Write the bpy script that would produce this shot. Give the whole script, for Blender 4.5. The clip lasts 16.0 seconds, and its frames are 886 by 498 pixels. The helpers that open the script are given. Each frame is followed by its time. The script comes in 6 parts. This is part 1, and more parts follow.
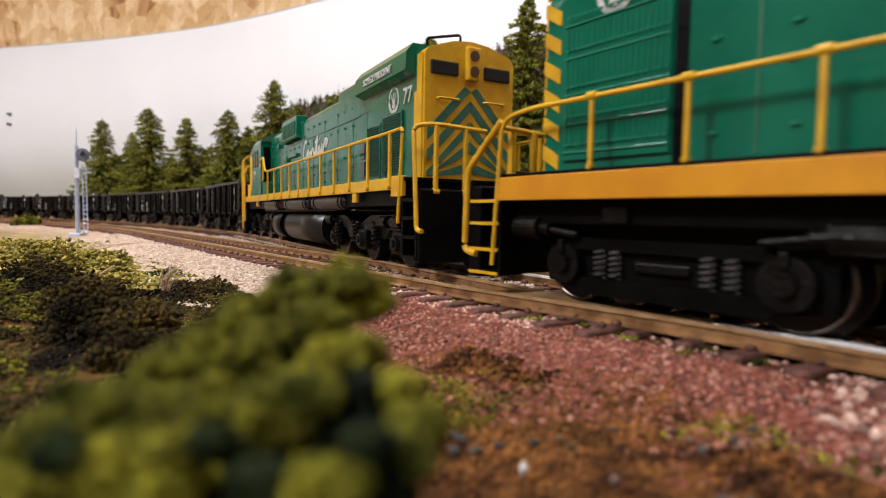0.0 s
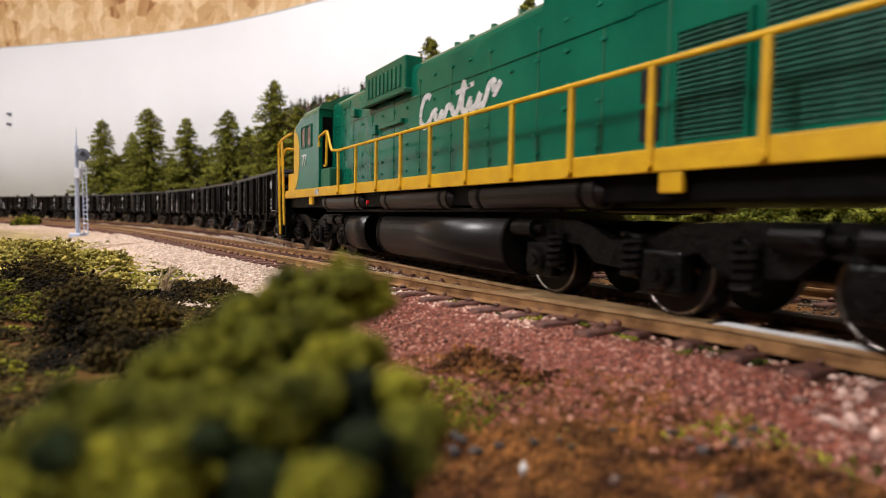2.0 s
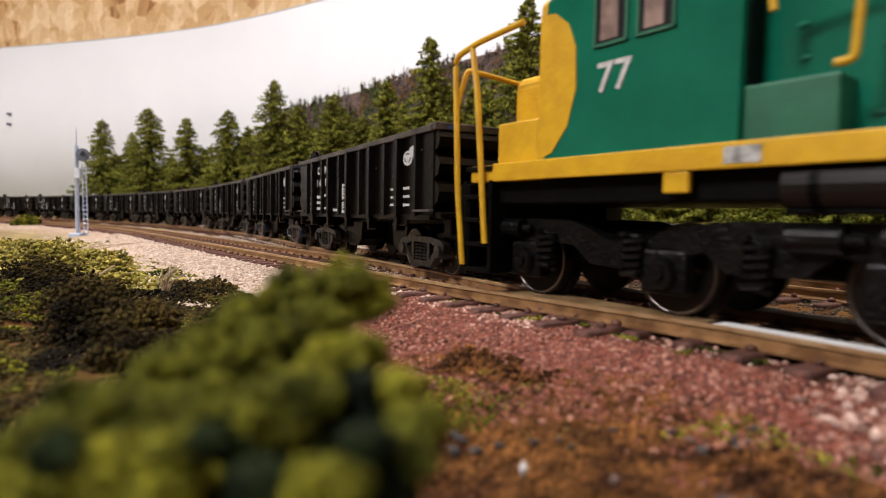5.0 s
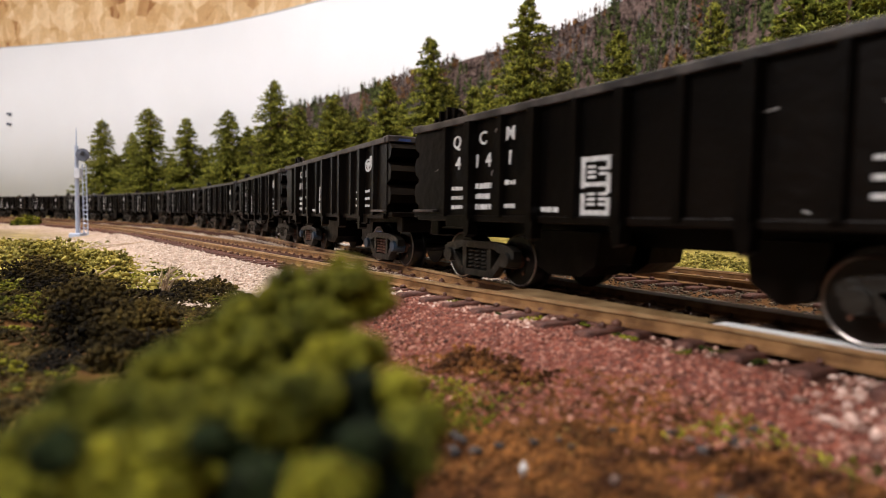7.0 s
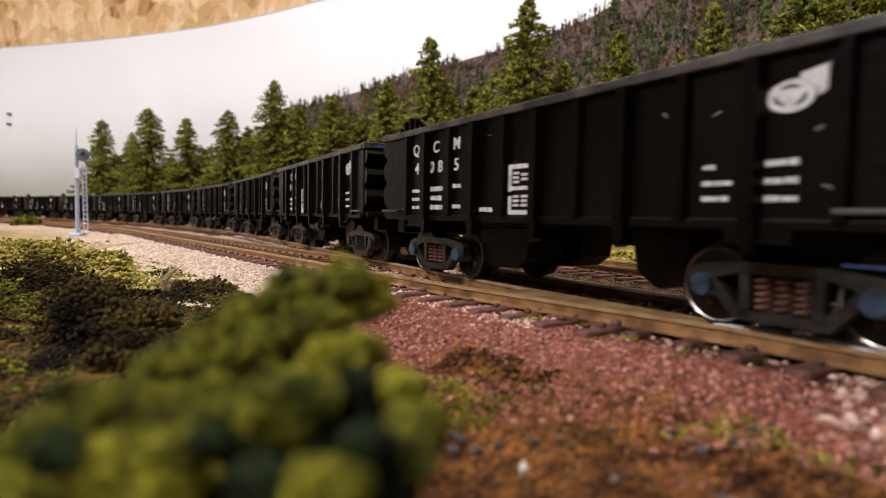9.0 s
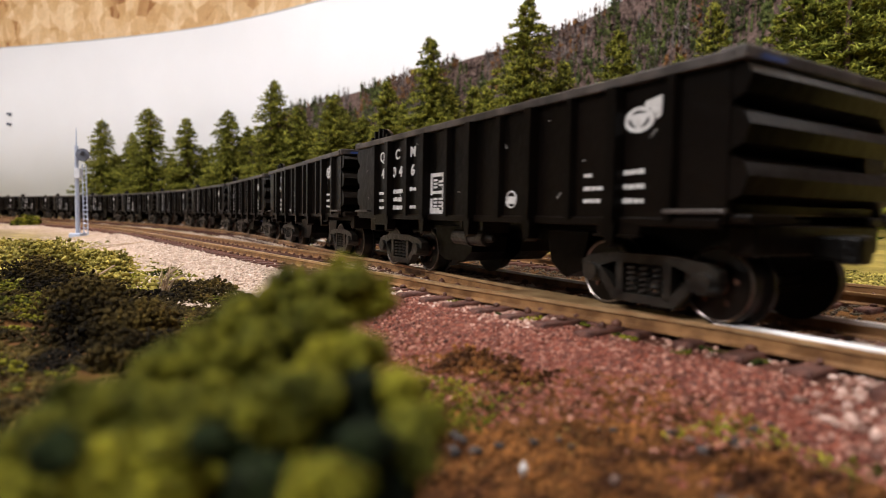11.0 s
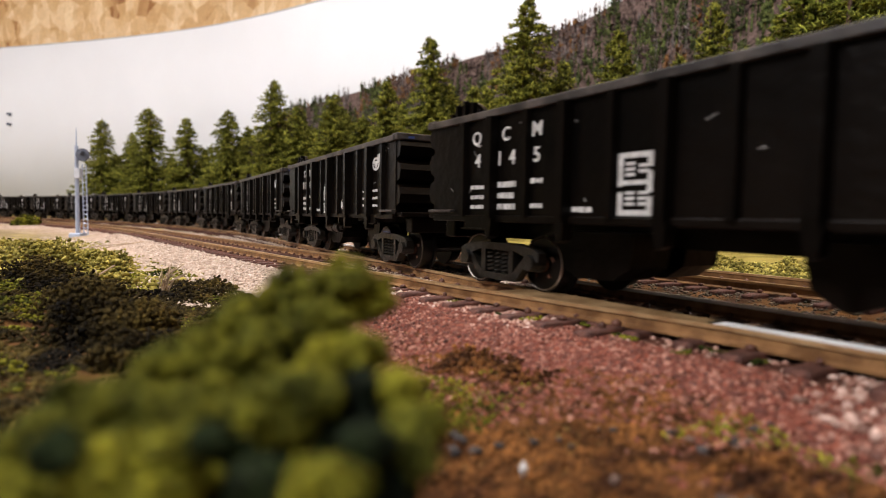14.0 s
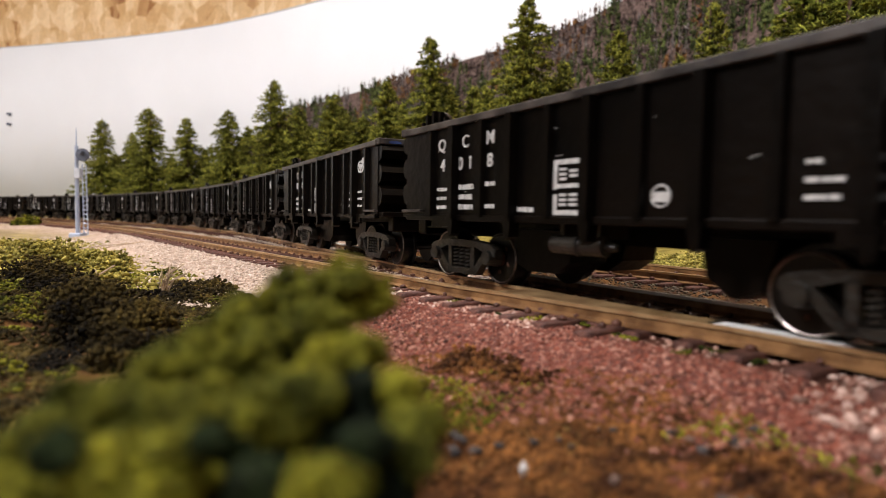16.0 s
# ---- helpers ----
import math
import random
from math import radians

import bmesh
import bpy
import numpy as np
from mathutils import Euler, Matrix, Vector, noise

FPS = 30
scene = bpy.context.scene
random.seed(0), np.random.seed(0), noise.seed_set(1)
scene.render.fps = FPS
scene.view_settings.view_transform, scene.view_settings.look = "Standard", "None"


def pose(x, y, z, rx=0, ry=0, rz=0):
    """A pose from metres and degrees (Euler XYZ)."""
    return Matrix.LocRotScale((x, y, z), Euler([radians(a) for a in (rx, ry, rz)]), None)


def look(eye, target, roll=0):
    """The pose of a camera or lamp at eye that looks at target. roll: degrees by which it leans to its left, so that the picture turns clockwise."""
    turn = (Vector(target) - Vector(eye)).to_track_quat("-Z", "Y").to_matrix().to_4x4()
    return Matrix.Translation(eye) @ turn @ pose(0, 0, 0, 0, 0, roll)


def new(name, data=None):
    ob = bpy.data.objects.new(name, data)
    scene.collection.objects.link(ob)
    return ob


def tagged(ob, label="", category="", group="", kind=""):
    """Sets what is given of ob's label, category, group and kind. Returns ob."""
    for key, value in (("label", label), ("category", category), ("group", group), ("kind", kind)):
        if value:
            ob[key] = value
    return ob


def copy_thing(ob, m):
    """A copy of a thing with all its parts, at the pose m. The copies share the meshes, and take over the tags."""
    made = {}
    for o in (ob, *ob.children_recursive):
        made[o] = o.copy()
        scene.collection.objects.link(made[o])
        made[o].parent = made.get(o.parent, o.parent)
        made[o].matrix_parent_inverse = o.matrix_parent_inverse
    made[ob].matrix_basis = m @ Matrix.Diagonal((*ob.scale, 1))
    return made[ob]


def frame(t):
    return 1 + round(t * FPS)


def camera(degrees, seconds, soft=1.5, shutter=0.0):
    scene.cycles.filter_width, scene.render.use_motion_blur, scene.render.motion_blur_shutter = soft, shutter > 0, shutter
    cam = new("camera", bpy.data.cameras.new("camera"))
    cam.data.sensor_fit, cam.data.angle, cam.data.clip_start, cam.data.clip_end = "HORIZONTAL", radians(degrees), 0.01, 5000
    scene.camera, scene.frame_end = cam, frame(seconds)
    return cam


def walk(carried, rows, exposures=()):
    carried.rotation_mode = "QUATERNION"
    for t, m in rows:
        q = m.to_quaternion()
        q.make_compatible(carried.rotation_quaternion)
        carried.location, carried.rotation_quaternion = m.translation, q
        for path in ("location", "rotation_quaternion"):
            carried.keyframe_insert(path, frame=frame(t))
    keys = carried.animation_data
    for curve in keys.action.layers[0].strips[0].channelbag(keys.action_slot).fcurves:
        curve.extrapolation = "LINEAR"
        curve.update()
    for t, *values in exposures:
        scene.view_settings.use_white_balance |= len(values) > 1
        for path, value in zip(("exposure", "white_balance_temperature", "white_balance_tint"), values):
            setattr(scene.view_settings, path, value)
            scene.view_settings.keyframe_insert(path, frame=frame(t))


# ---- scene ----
# All lengths below are in millimetres of the model (1:87); U turns them into metres. z = 0 is the top of the rails.
U = 0.001
EYE_Z = 12.51
PITCH_DOWN, LEAN = 3.239, 1.024
cam = camera(75.00, 16.0, soft=0.75, shutter=0.35)
_d = radians(PITCH_DOWN)
CAM_POSE = look((0, 0, EYE_Z * U), (0, math.cos(_d), EYE_Z * U - math.sin(_d)), LEAN)
cam.data.dof.use_dof = True
cam.data.dof.focus_distance = 0.15
cam.data.dof.aperture_fstop = 30.0
walk(cam, [(0.0, CAM_POSE), (16.0, CAM_POSE)], [(0.0, 0.0), (16.0, 0.0)])

# ---- world and lights: a closed hobby room, lit by ceiling panels ----
world = bpy.data.worlds.new("room_world")
world.use_nodes = True
scene.world = world
world.node_tree.nodes["Background"].inputs[0].default_value = (0.9, 0.95, 1.0, 1)
world.node_tree.nodes["Background"].inputs[1].default_value = 0.01
CEILING_Z = 1350.0
LIGHTS = [(-1450, -750, 52.0), (-250, -1750, 12.0), (120, -20, 11.0), (-1450, 300, 4.5), (-250, 400, 1.6)]   # x, y, watts


# ---- track plan ----
KNOT_S = (-2600, -1800, -1300, -1000, -800, -600, -450, -300, -150, 0, 300)
KNOT_K = (-5.907e-04, -5.907e-04, -5.907e-04, -5.906e-04, -5.846e-04, -6.189e-04, -7.532e-04, -7.743e-04, -1.405e-04, 1.014e-03, 6.210e-04)
STEP = 5.0
GRID = np.arange(-2600, 1805, STEP)
_k = np.where(GRID > 330, 0.0, np.interp(GRID, KNOT_S, KNOT_K))
_th = np.concatenate([[0], np.cumsum((_k[1:] + _k[:-1]) / 2 * STEP)])
I0 = int(2600 / STEP)
_th = _th - _th[I0] + -1.02669
_x = np.concatenate([[0], np.cumsum((np.cos(_th[1:]) + np.cos(_th[:-1])) / 2 * STEP)])
_y = np.concatenate([[0], np.cumsum((np.sin(_th[1:]) + np.sin(_th[:-1])) / 2 * STEP)])
MX, MY, MT = _x - _x[I0] + 23.91, _y - _y[I0] + 105.17, _th


def main_at(s):
    return float(np.interp(s, GRID, MX)), float(np.interp(s, GRID, MY)), float(np.interp(s, GRID, MT))


def off(p, w):
    """A point w mm to the right-hand (camera) side of a track point."""
    x, y, a = p
    return x + w * math.sin(a), y - w * math.cos(a)


BRANCH_HEAD = radians(-53.0)
_bx, _by, _ba = off((38.2, 71.8, BRANCH_HEAD), 0)[0], 71.8, BRANCH_HEAD
BR = [(_bx, _by, _ba)]
for _i in range(240):
    d_ = _i * 5.0
    kk = 0.0 if d_ < 330 else 6.0e-4
    _ba += kk * 5.0
    _bx -= 5.0 * math.cos(_ba)
    _by -= 5.0 * math.sin(_ba)
    BR.append((_bx, _by, _ba))


def branch_at(q):
    """q mm back along the diverging track from the switch points."""
    i = min(max(q / 5.0, 0), len(BR) - 1.001)
    j = int(i)
    f = i - j
    return tuple(a + (b - a) * f for a, b in zip(BR[j], BR[j + 1]))


def rear_at(s):
    x, y, a = main_at(s)
    return (*off((x, y, a), -52.0), a)


MAIN_XY = np.stack([MX, MY], 1)[::2]
BR_XY = np.array([(p[0], p[1]) for p in BR])[::2]


def lateral(x, y):
    """Signed distance to the main line (plus: camera side), and distance to the diverging line."""
    d = np.hypot(MAIN_XY[:, 0] - x, MAIN_XY[:, 1] - y)
    i = int(np.argmin(d))
    a = MT[::2][i]
    w = (x - MAIN_XY[i, 0]) * math.sin(a) - (y - MAIN_XY[i, 1]) * math.cos(a)
    b = float(np.min(np.hypot(BR_XY[:, 0] - x, BR_XY[:, 1] - y)))
    return w, b


# ---- materials ----
def mat(name, col, rough=0.6, metal=0.0, col2=None, scale=400.0, detail=6.0, bump=0.0, bump_scale=None, spread=(0.35, 0.65), island=0.0, gloss_var=0.0, spec=0.5):
    m = bpy.data.materials.new(name)
    m.use_nodes = True
    nt = m.node_tree
    b = nt.nodes["Principled BSDF"]
    b.inputs["Base Color"].default_value = (*col, 1)
    b.inputs["Roughness"].default_value = rough
    b.inputs["Metallic"].default_value = metal
    b.inputs["Specular IOR Level"].default_value = spec
    tc = nt.nodes.new("ShaderNodeTexCoord")
    if col2:
        n = nt.nodes.new("ShaderNodeTexNoise")
        n.inputs["Scale"].default_value = scale
        n.inputs["Detail"].default_value = detail
        nt.links.new(tc.outputs["Object"], n.inputs["Vector"])
        r = nt.nodes.new("ShaderNodeValToRGB")
        r.color_ramp.elements[0].position, r.color_ramp.elements[1].position = spread
        r.color_ramp.elements[0].color, r.color_ramp.elements[1].color = (*col, 1), (*col2, 1)
        nt.links.new(n.outputs["Fac"], r.inputs["Fac"])
        out = r.outputs["Color"]
        if island:
            g = nt.nodes.new("ShaderNodeNewGeometry")
            h = nt.nodes.new("ShaderNodeHueSaturation")
            mr = nt.nodes.new("ShaderNodeMapRange")
            mr.inputs["To Min"].default_value, mr.inputs["To Max"].default_value = 1 - island, 1 + island
            nt.links.new(g.outputs["Random Per Island"], mr.inputs["Value"])
            nt.links.new(mr.outputs["Result"], h.inputs["Value"])
            nt.links.new(out, h.inputs["Color"])
            out = h.outputs["Color"]
        nt.links.new(out, b.inputs["Base Color"])
        if gloss_var:
            mr2 = nt.nodes.new("ShaderNodeMapRange")
            mr2.inputs["To Min"].default_value, mr2.inputs["To Max"].default_value = rough - gloss_var, rough + gloss_var
            nt.links.new(n.outputs["Fac"], mr2.inputs["Value"])
            nt.links.new(mr2.outputs["Result"], b.inputs["Roughness"])
    if bump:
        n2 = nt.nodes.new("ShaderNodeTexNoise")
        n2.inputs["Scale"].default_value = bump_scale or scale * 3
        n2.inputs["Detail"].default_value = 4
        nt.links.new(tc.outputs["Object"], n2.inputs["Vector"])
        bp = nt.nodes.new("ShaderNodeBump")
        bp.inputs["Strength"].default_value = bump
        bp.inputs["Distance"].default_value = 0.0004
        nt.links.new(n2.outputs["Fac"], bp.inputs["Height"])
        nt.links.new(bp.outputs["Normal"], b.inputs["Normal"])
    return m


def glow(name, col, strength):
    m = mat(name, col)
    b = m.node_tree.nodes["Principled BSDF"]
    b.inputs["Emission Color"].default_value = (*col, 1)
    b.inputs["Emission Strength"].default_value = strength
    return m


M_GREEN = mat("green_gloss_paint", (0.002, 0.1, 0.058), 0.2, 0, (0.003, 0.135, 0.077), 90, bump=0.35, bump_scale=170, gloss_var=0.09)
M_CHEVRON = mat("faded_teal_stripe", (0.012, 0.105, 0.085), 0.35, 0, (0.05, 0.15, 0.125), 260, bump=0.3)
M_RIVET = mat("glossy_green_rivet", (0.012, 0.17, 0.105), 0.12, 0, (0.02, 0.22, 0.14), 90, spec=0.9)
M_GREEN_DULL = mat("green_roof_paint", (0.008, 0.09, 0.045), 0.5, 0, (0.012, 0.12, 0.06), 200, bump=0.2)
M_YELLOW = mat("yellow_paint", (0.64, 0.375, 0.011), 0.4, 0, (0.54, 0.295, 0.01), 300, bump=0.25)
M_ORANGE = mat("orange_yellow_paint", (0.62, 0.28, 0.012), 0.38, 0, (0.54, 0.22, 0.01), 160, bump=0.15)
M_BLACK = mat("black_plastic", (0.0008, 0.0008, 0.0009), 0.5, 0, (0.0022, 0.002, 0.0019), 260, bump=0.3, gloss_var=0.12, spec=0.09)
M_CAR = mat("black_car_paint", (0.0003, 0.0003, 0.0003), 0.32, 0, (0.004, 0.0024, 0.0016), 28, bump=0.35, bump_scale=500, gloss_var=0.12, spec=0.13)
# Worn grey-black; on the end ledges the grey is painted light.
M_RIM = mat("worn_lit_black_edge", (0.014, 0.012, 0.012), 0.42, 0, (0.07, 0.06, 0.055), 240, bump=0.3)
M_TANK = mat("satin_black_tank", (0.006, 0.0052, 0.005), 0.32, 0, (0.011, 0.0095, 0.009), 60, bump=0.1, spec=0.4)
M_FRAME = mat("weathered_truck_plastic", (0.0008, 0.0008, 0.0009), 0.36, 0, (0.005, 0.0045, 0.004), 400, bump=0.6, spec=0.2)
# Dusty grey, lightened for the light on car trucks and air cylinders.
M_TRUCK = mat("dusty_lit_casting", (0.004, 0.0036, 0.003), 0.34, 0, (0.022, 0.019, 0.015), 300, bump=0.6, spec=0.5)
M_STEEL = mat("turned_wheel_steel", (0.2, 0.17, 0.15), 0.3, 1.0, (0.4, 0.36, 0.33), 300)
M_WHEEL = mat("blackened_wheel", (0.002, 0.0018, 0.0016), 0.3, 0.1, (0.007, 0.005, 0.004), 400, spec=0.35)
M_WHITE = mat("white_lettering", (0.62, 0.62, 0.61), 0.6, 0, (0.42, 0.41, 0.4), 900)
M_GREY_LETTER = mat("worn_lettering", (0.5, 0.49, 0.47), 0.65, 0, (0.15, 0.15, 0.14), 700)
M_GLASS_DARK = mat("dark_window_glass", (0.02, 0.02, 0.022), 0.12)
M_CURTAIN = mat("cab_interior", (0.3, 0.2, 0.16), 0.7, 0, (0.16, 0.1, 0.08), 500)
M_GRILLE = mat("green_grille", (0.006, 0.075, 0.05), 0.5, 0, (0.01, 0.11, 0.07), 500, bump=0.4)
M_BLUE = mat("blue_chip_paint", (0.015, 0.035, 0.14), 0.5, 0, (0.04, 0.08, 0.26), 500)
M_RUST = mat("rust_brown", (0.05, 0.018, 0.009), 0.8, 0, (0.1, 0.04, 0.02), 700, bump=0.4)
M_COPPER = mat("bare_brass", (0.5, 0.33, 0.16), 0.35, 0.8, (0.6, 0.42, 0.22), 300)
M_RAIL_SIDE = mat("rusty_rail_web", (0.13, 0.06, 0.022), 0.42, 0.1, (0.32, 0.17, 0.07), 300, bump=0.5)
M_CLOSURE = mat("brown_closure_plate", (0.2, 0.115, 0.05), 0.4, 0.1, (0.4, 0.26, 0.13), 220, bump=0.5)
# Near-white and hardly metallic: the shine of rail heads and blade is painted in.
M_RAIL_TOP = mat("polished_rail_white_shine", (0.86, 0.83, 0.79), 0.5, 0.1, (0.9, 0.88, 0.85), 200)
M_BLADE = mat("nickel_white_shine", (0.92, 0.91, 0.9), 0.6, 0.0, (0.95, 0.94, 0.93), 200)
M_RAIL_DULL = mat("dull_rail_head", (0.42, 0.25, 0.12), 0.32, 0.5, (0.62, 0.42, 0.22), 250)
M_TIE = mat("brown_tie", (0.045, 0.015, 0.01), 0.75, 0, (0.15, 0.056, 0.038), 600, bump=0.9)
M_SPIKE = mat("tie_plate", (0.06, 0.022, 0.014), 0.6, 0, (0.13, 0.05, 0.03), 700)
M_SKY = mat("white_backdrop_paint", (0.73, 0.745, 0.775), 0.85, 0, (0.7, 0.715, 0.74), 6, bump=0.05)
M_CEIL = mat("white_ceiling", (0.8, 0.79, 0.76), 0.9, 0, (0.76, 0.75, 0.72), 8)
M_ROOM = mat("room_wall_paint", (0.2, 0.18, 0.16), 0.9, 0, (0.17, 0.15, 0.13), 5)
M_SILVER = mat("silver_blue_mast", (0.38, 0.45, 0.62), 0.4, 0.4, (0.5, 0.56, 0.7), 300)
M_TRUNK = mat("tree_trunk", (0.07, 0.04, 0.025), 0.9, 0, (0.12, 0.075, 0.05), 600, bump=0.6)
M_SIGDARK = mat("dark_grey_signal", (0.07, 0.08, 0.11), 0.5, 0, (0.1, 0.11, 0.15), 300)
M_WHITEBOX = mat("off_white_box", (0.6, 0.62, 0.68), 0.6, 0, (0.5, 0.52, 0.58), 200)
M_STRAW = mat("dry_straw", (0.32, 0.22, 0.14), 0.6, 0, (0.5, 0.38, 0.25), 400)


def foam(name, a, b, var=0.45, grain=260):
    return mat(name, a, 0.95, 0, b, grain, 5, bump=0.6, bump_scale=1800, island=var, spec=0.15)


M_BUSH = foam("olive_foam", (0.018, 0.025, 0.0035), (0.19, 0.178, 0.014), 0.6, 170)
# Near-black green: the shade between the bush's lobes, put into the colour.
M_BUSH_SHADE = foam("shaded_green_foam", (0.0025, 0.005, 0.002), (0.013, 0.021, 0.006), 0.7, 150)
M_BUSH_DARK = foam("dark_green_foam", (0.006, 0.004, 0.002), (0.068, 0.047, 0.01), 0.6, 110)
M_GRASS = foam("yellow_green_turf", (0.1, 0.09, 0.016), (0.4, 0.33, 0.08), 0.6)
M_MOSS = foam("brown_ground_foam", (0.034, 0.012, 0.004), (0.165, 0.067, 0.018), 0.6)
M_CONIFER = foam("conifer_green", (0.05, 0.06, 0.01), (0.27, 0.265, 0.038), 0.7)
M_CONIFER_LIGHT = foam("light_conifer_green", (0.07, 0.09, 0.012), (0.24, 0.24, 0.035), 0.7)
M_FAR_WOOD = foam("far_brown_woods", (0.045, 0.03, 0.026), (0.14, 0.095, 0.082), 0.5)
M_FAR_GREY = foam("far_grey_woods", (0.08, 0.066, 0.06), (0.19, 0.16, 0.147), 0.4)
M_FAR_GREEN = foam("far_green_woods", (0.02, 0.028, 0.012), (0.085, 0.095, 0.03), 0.6)
M_FAR_FRESH = foam("far_fresh_green_woods", (0.04, 0.055, 0.016), (0.12, 0.135, 0.04), 0.5)
M_FAR_RUST = foam("far_autumn_woods", (0.08, 0.036, 0.014), (0.2, 0.1, 0.04), 0.5)


def stone_mat(name, cols):
    m = bpy.data.materials.new(name)
    m.use_nodes = True
    nt = m.node_tree
    b = nt.nodes["Principled BSDF"]
    b.inputs["Roughness"].default_value = 0.75
    g = nt.nodes.new("ShaderNodeNewGeometry")
    r = nt.nodes.new("ShaderNodeValToRGB")
    r.color_ramp.interpolation = "LINEAR"
    while len(r.color_ramp.elements) < len(cols):
        r.color_ramp.elements.new(0.5)
    for i, c in enumerate(cols):
        r.color_ramp.elements[i].position = i / (len(cols) - 1)
        r.color_ramp.elements[i].color = (*c, 1)
    nt.links.new(g.outputs["Random Per Island"], r.inputs["Fac"])
    nt.links.new(r.outputs["Color"], b.inputs["Base Color"])
    return m


M_BALLAST = stone_mat("pink_grey_ballast", [(0.17, 0.075, 0.05), (0.5, 0.3, 0.23), (0.3, 0.14, 0.1), (0.72, 0.55, 0.47), (0.22, 0.095, 0.063), (0.42, 0.24, 0.18)])
M_REDSTONE = stone_mat("red_brown_grit", [(0.035, 0.007, 0.003), (0.17, 0.035, 0.015), (0.06, 0.012, 0.005), (0.22, 0.056, 0.027), (0.09, 0.018, 0.008), (0.36, 0.17, 0.12), (0.11, 0.024, 0.01), (0.17, 0.037, 0.017)])
M_DIRTSTONE = stone_mat("brown_dirt_grit", [(0.03, 0.02, 0.012), (0.12, 0.085, 0.055), (0.06, 0.05, 0.025), (0.18, 0.14, 0.1), (0.05, 0.03, 0.02)])
M_ROSESTONE = stone_mat("rose_brown_gravel", [(0.1, 0.038, 0.026), (0.34, 0.17, 0.125), (0.16, 0.064, 0.044), (0.5, 0.34, 0.28), (0.12, 0.055, 0.037), (0.26, 0.12, 0.085)])
M_PALESTONE = stone_mat("pale_grey_grit", [(0.32, 0.235, 0.18), (0.56, 0.44, 0.35), (0.43, 0.33, 0.26), (0.66, 0.55, 0.46)])
M_DARKSTONE = stone_mat("dark_mixed_grit", [(0.012, 0.01, 0.01), (0.035, 0.026, 0.022), (0.02, 0.017, 0.019), (0.16, 0.095, 0.07)])


# ---- mesh helpers ----
def part(name, bm, material, parent=None, label="", smooth=False):
    for v in bm.verts:
        v.co *= U
    me = bpy.data.meshes.new(name)
    bm.to_mesh(me)
    bm.free()
    me.materials.append(material)
    if smooth:
        for p in me.polygons:
            p.use_smooth = True
    ob = new(name, me)
    ob.parent = parent
    if label:
        ob["label"] = label
    return ob


def same(name, ob, parent, m=None):
    """Another object on the same mesh."""
    o = new(name, ob.data)
    o.parent = parent
    if m is not None:
        o.matrix_local = m
    return o


def thing(name, label, category, group="", kind=""):
    return tagged(new(name), label, category, group, kind)


def box(bm, x0, x1, y0, y1, z0, z1, bev=0.0):
    m = Matrix.Translation(((x0 + x1) / 2, (y0 + y1) / 2, (z0 + z1) / 2)) @ Matrix.Diagonal((abs(x1 - x0), abs(y1 - y0), abs(z1 - z0), 1))
    r = bmesh.ops.create_cube(bm, size=1, matrix=m)
    if bev:
        es = list({e for v in r["verts"] for e in v.link_edges})
        bmesh.ops.bevel(bm, geom=es, offset=bev, segments=2, affect="EDGES", profile=0.5)
    return bm


def cyl(bm, p, q, r, seg=14, r2=None):
    p, q = Vector(p), Vector(q)
    d = q - p
    m = Matrix.Translation((p + q) / 2) @ d.to_track_quat("Z", "Y").to_matrix().to_4x4()
    bmesh.ops.create_cone(bm, cap_ends=True, segments=seg, radius1=r, radius2=r if r2 is None else r2, depth=d.length, matrix=m)
    return bm


def tube(bm, pts, r, seg=8):
    """A round bar along a polyline."""
    pts = [Vector(p) for p in pts]
    rings = []
    for i, p in enumerate(pts):
        a = pts[max(i - 1, 0)]
        b = pts[min(i + 1, len(pts) - 1)]
        q = (b - a).to_track_quat("Z", "Y").to_matrix()
        rings.append([bm.verts.new(p + q @ Vector((r * math.cos(t), r * math.sin(t), 0))) for t in [2 * math.pi * k / seg for k in range(seg)]])
    for A, B in zip(rings, rings[1:]):
        for k in range(seg):
            bm.faces.new((A[k], A[(k + 1) % seg], B[(k + 1) % seg], B[k]))
    bm.faces.new(rings[0][::-1])
    bm.faces.new(rings[-1])
    return bm


def rounded(pts, r=1.2, n=4):
    """A polyline with rounded corners."""
    pts = [Vector(p) for p in pts]
    out = [pts[0]]
    for a, b, c in zip(pts, pts[1:], pts[2:]):
        u, w = (a - b), (c - b)
        rr = min(r, u.length * 0.45, w.length * 0.45)
        p, q = b + u.normalized() * rr, b + w.normalized() * rr
        for k in range(n + 1):
            t = k / n
            out.append(p * (1 - t) ** 2 + b * 2 * t * (1 - t) + q * t * t)
    out.append(pts[-1])
    return out


def prism(bm, outline, a0, a1, axis="y"):
    """Extrude an outline: of (x, z) along y, or of (y, z) along x, or of (x, y) along z."""
    def v(p, a):
        return (p[0], a, p[1]) if axis == "y" else (a, p[0], p[1]) if axis == "x" else (p[0], p[1], a)
    A = [bm.verts.new(v(p, a0)) for p in outline]
    B = [bm.verts.new(v(p, a1)) for p in outline]
    n = len(outline)
    bm.faces.new(A)
    bm.faces.new(B[::-1])
    for i in range(n):
        bm.faces.new((A[i], B[i], B[(i + 1) % n], A[(i + 1) % n]))
    bmesh.ops.recalc_face_normals(bm, faces=bm.faces)
    return bm


def B():
    return bmesh.new()


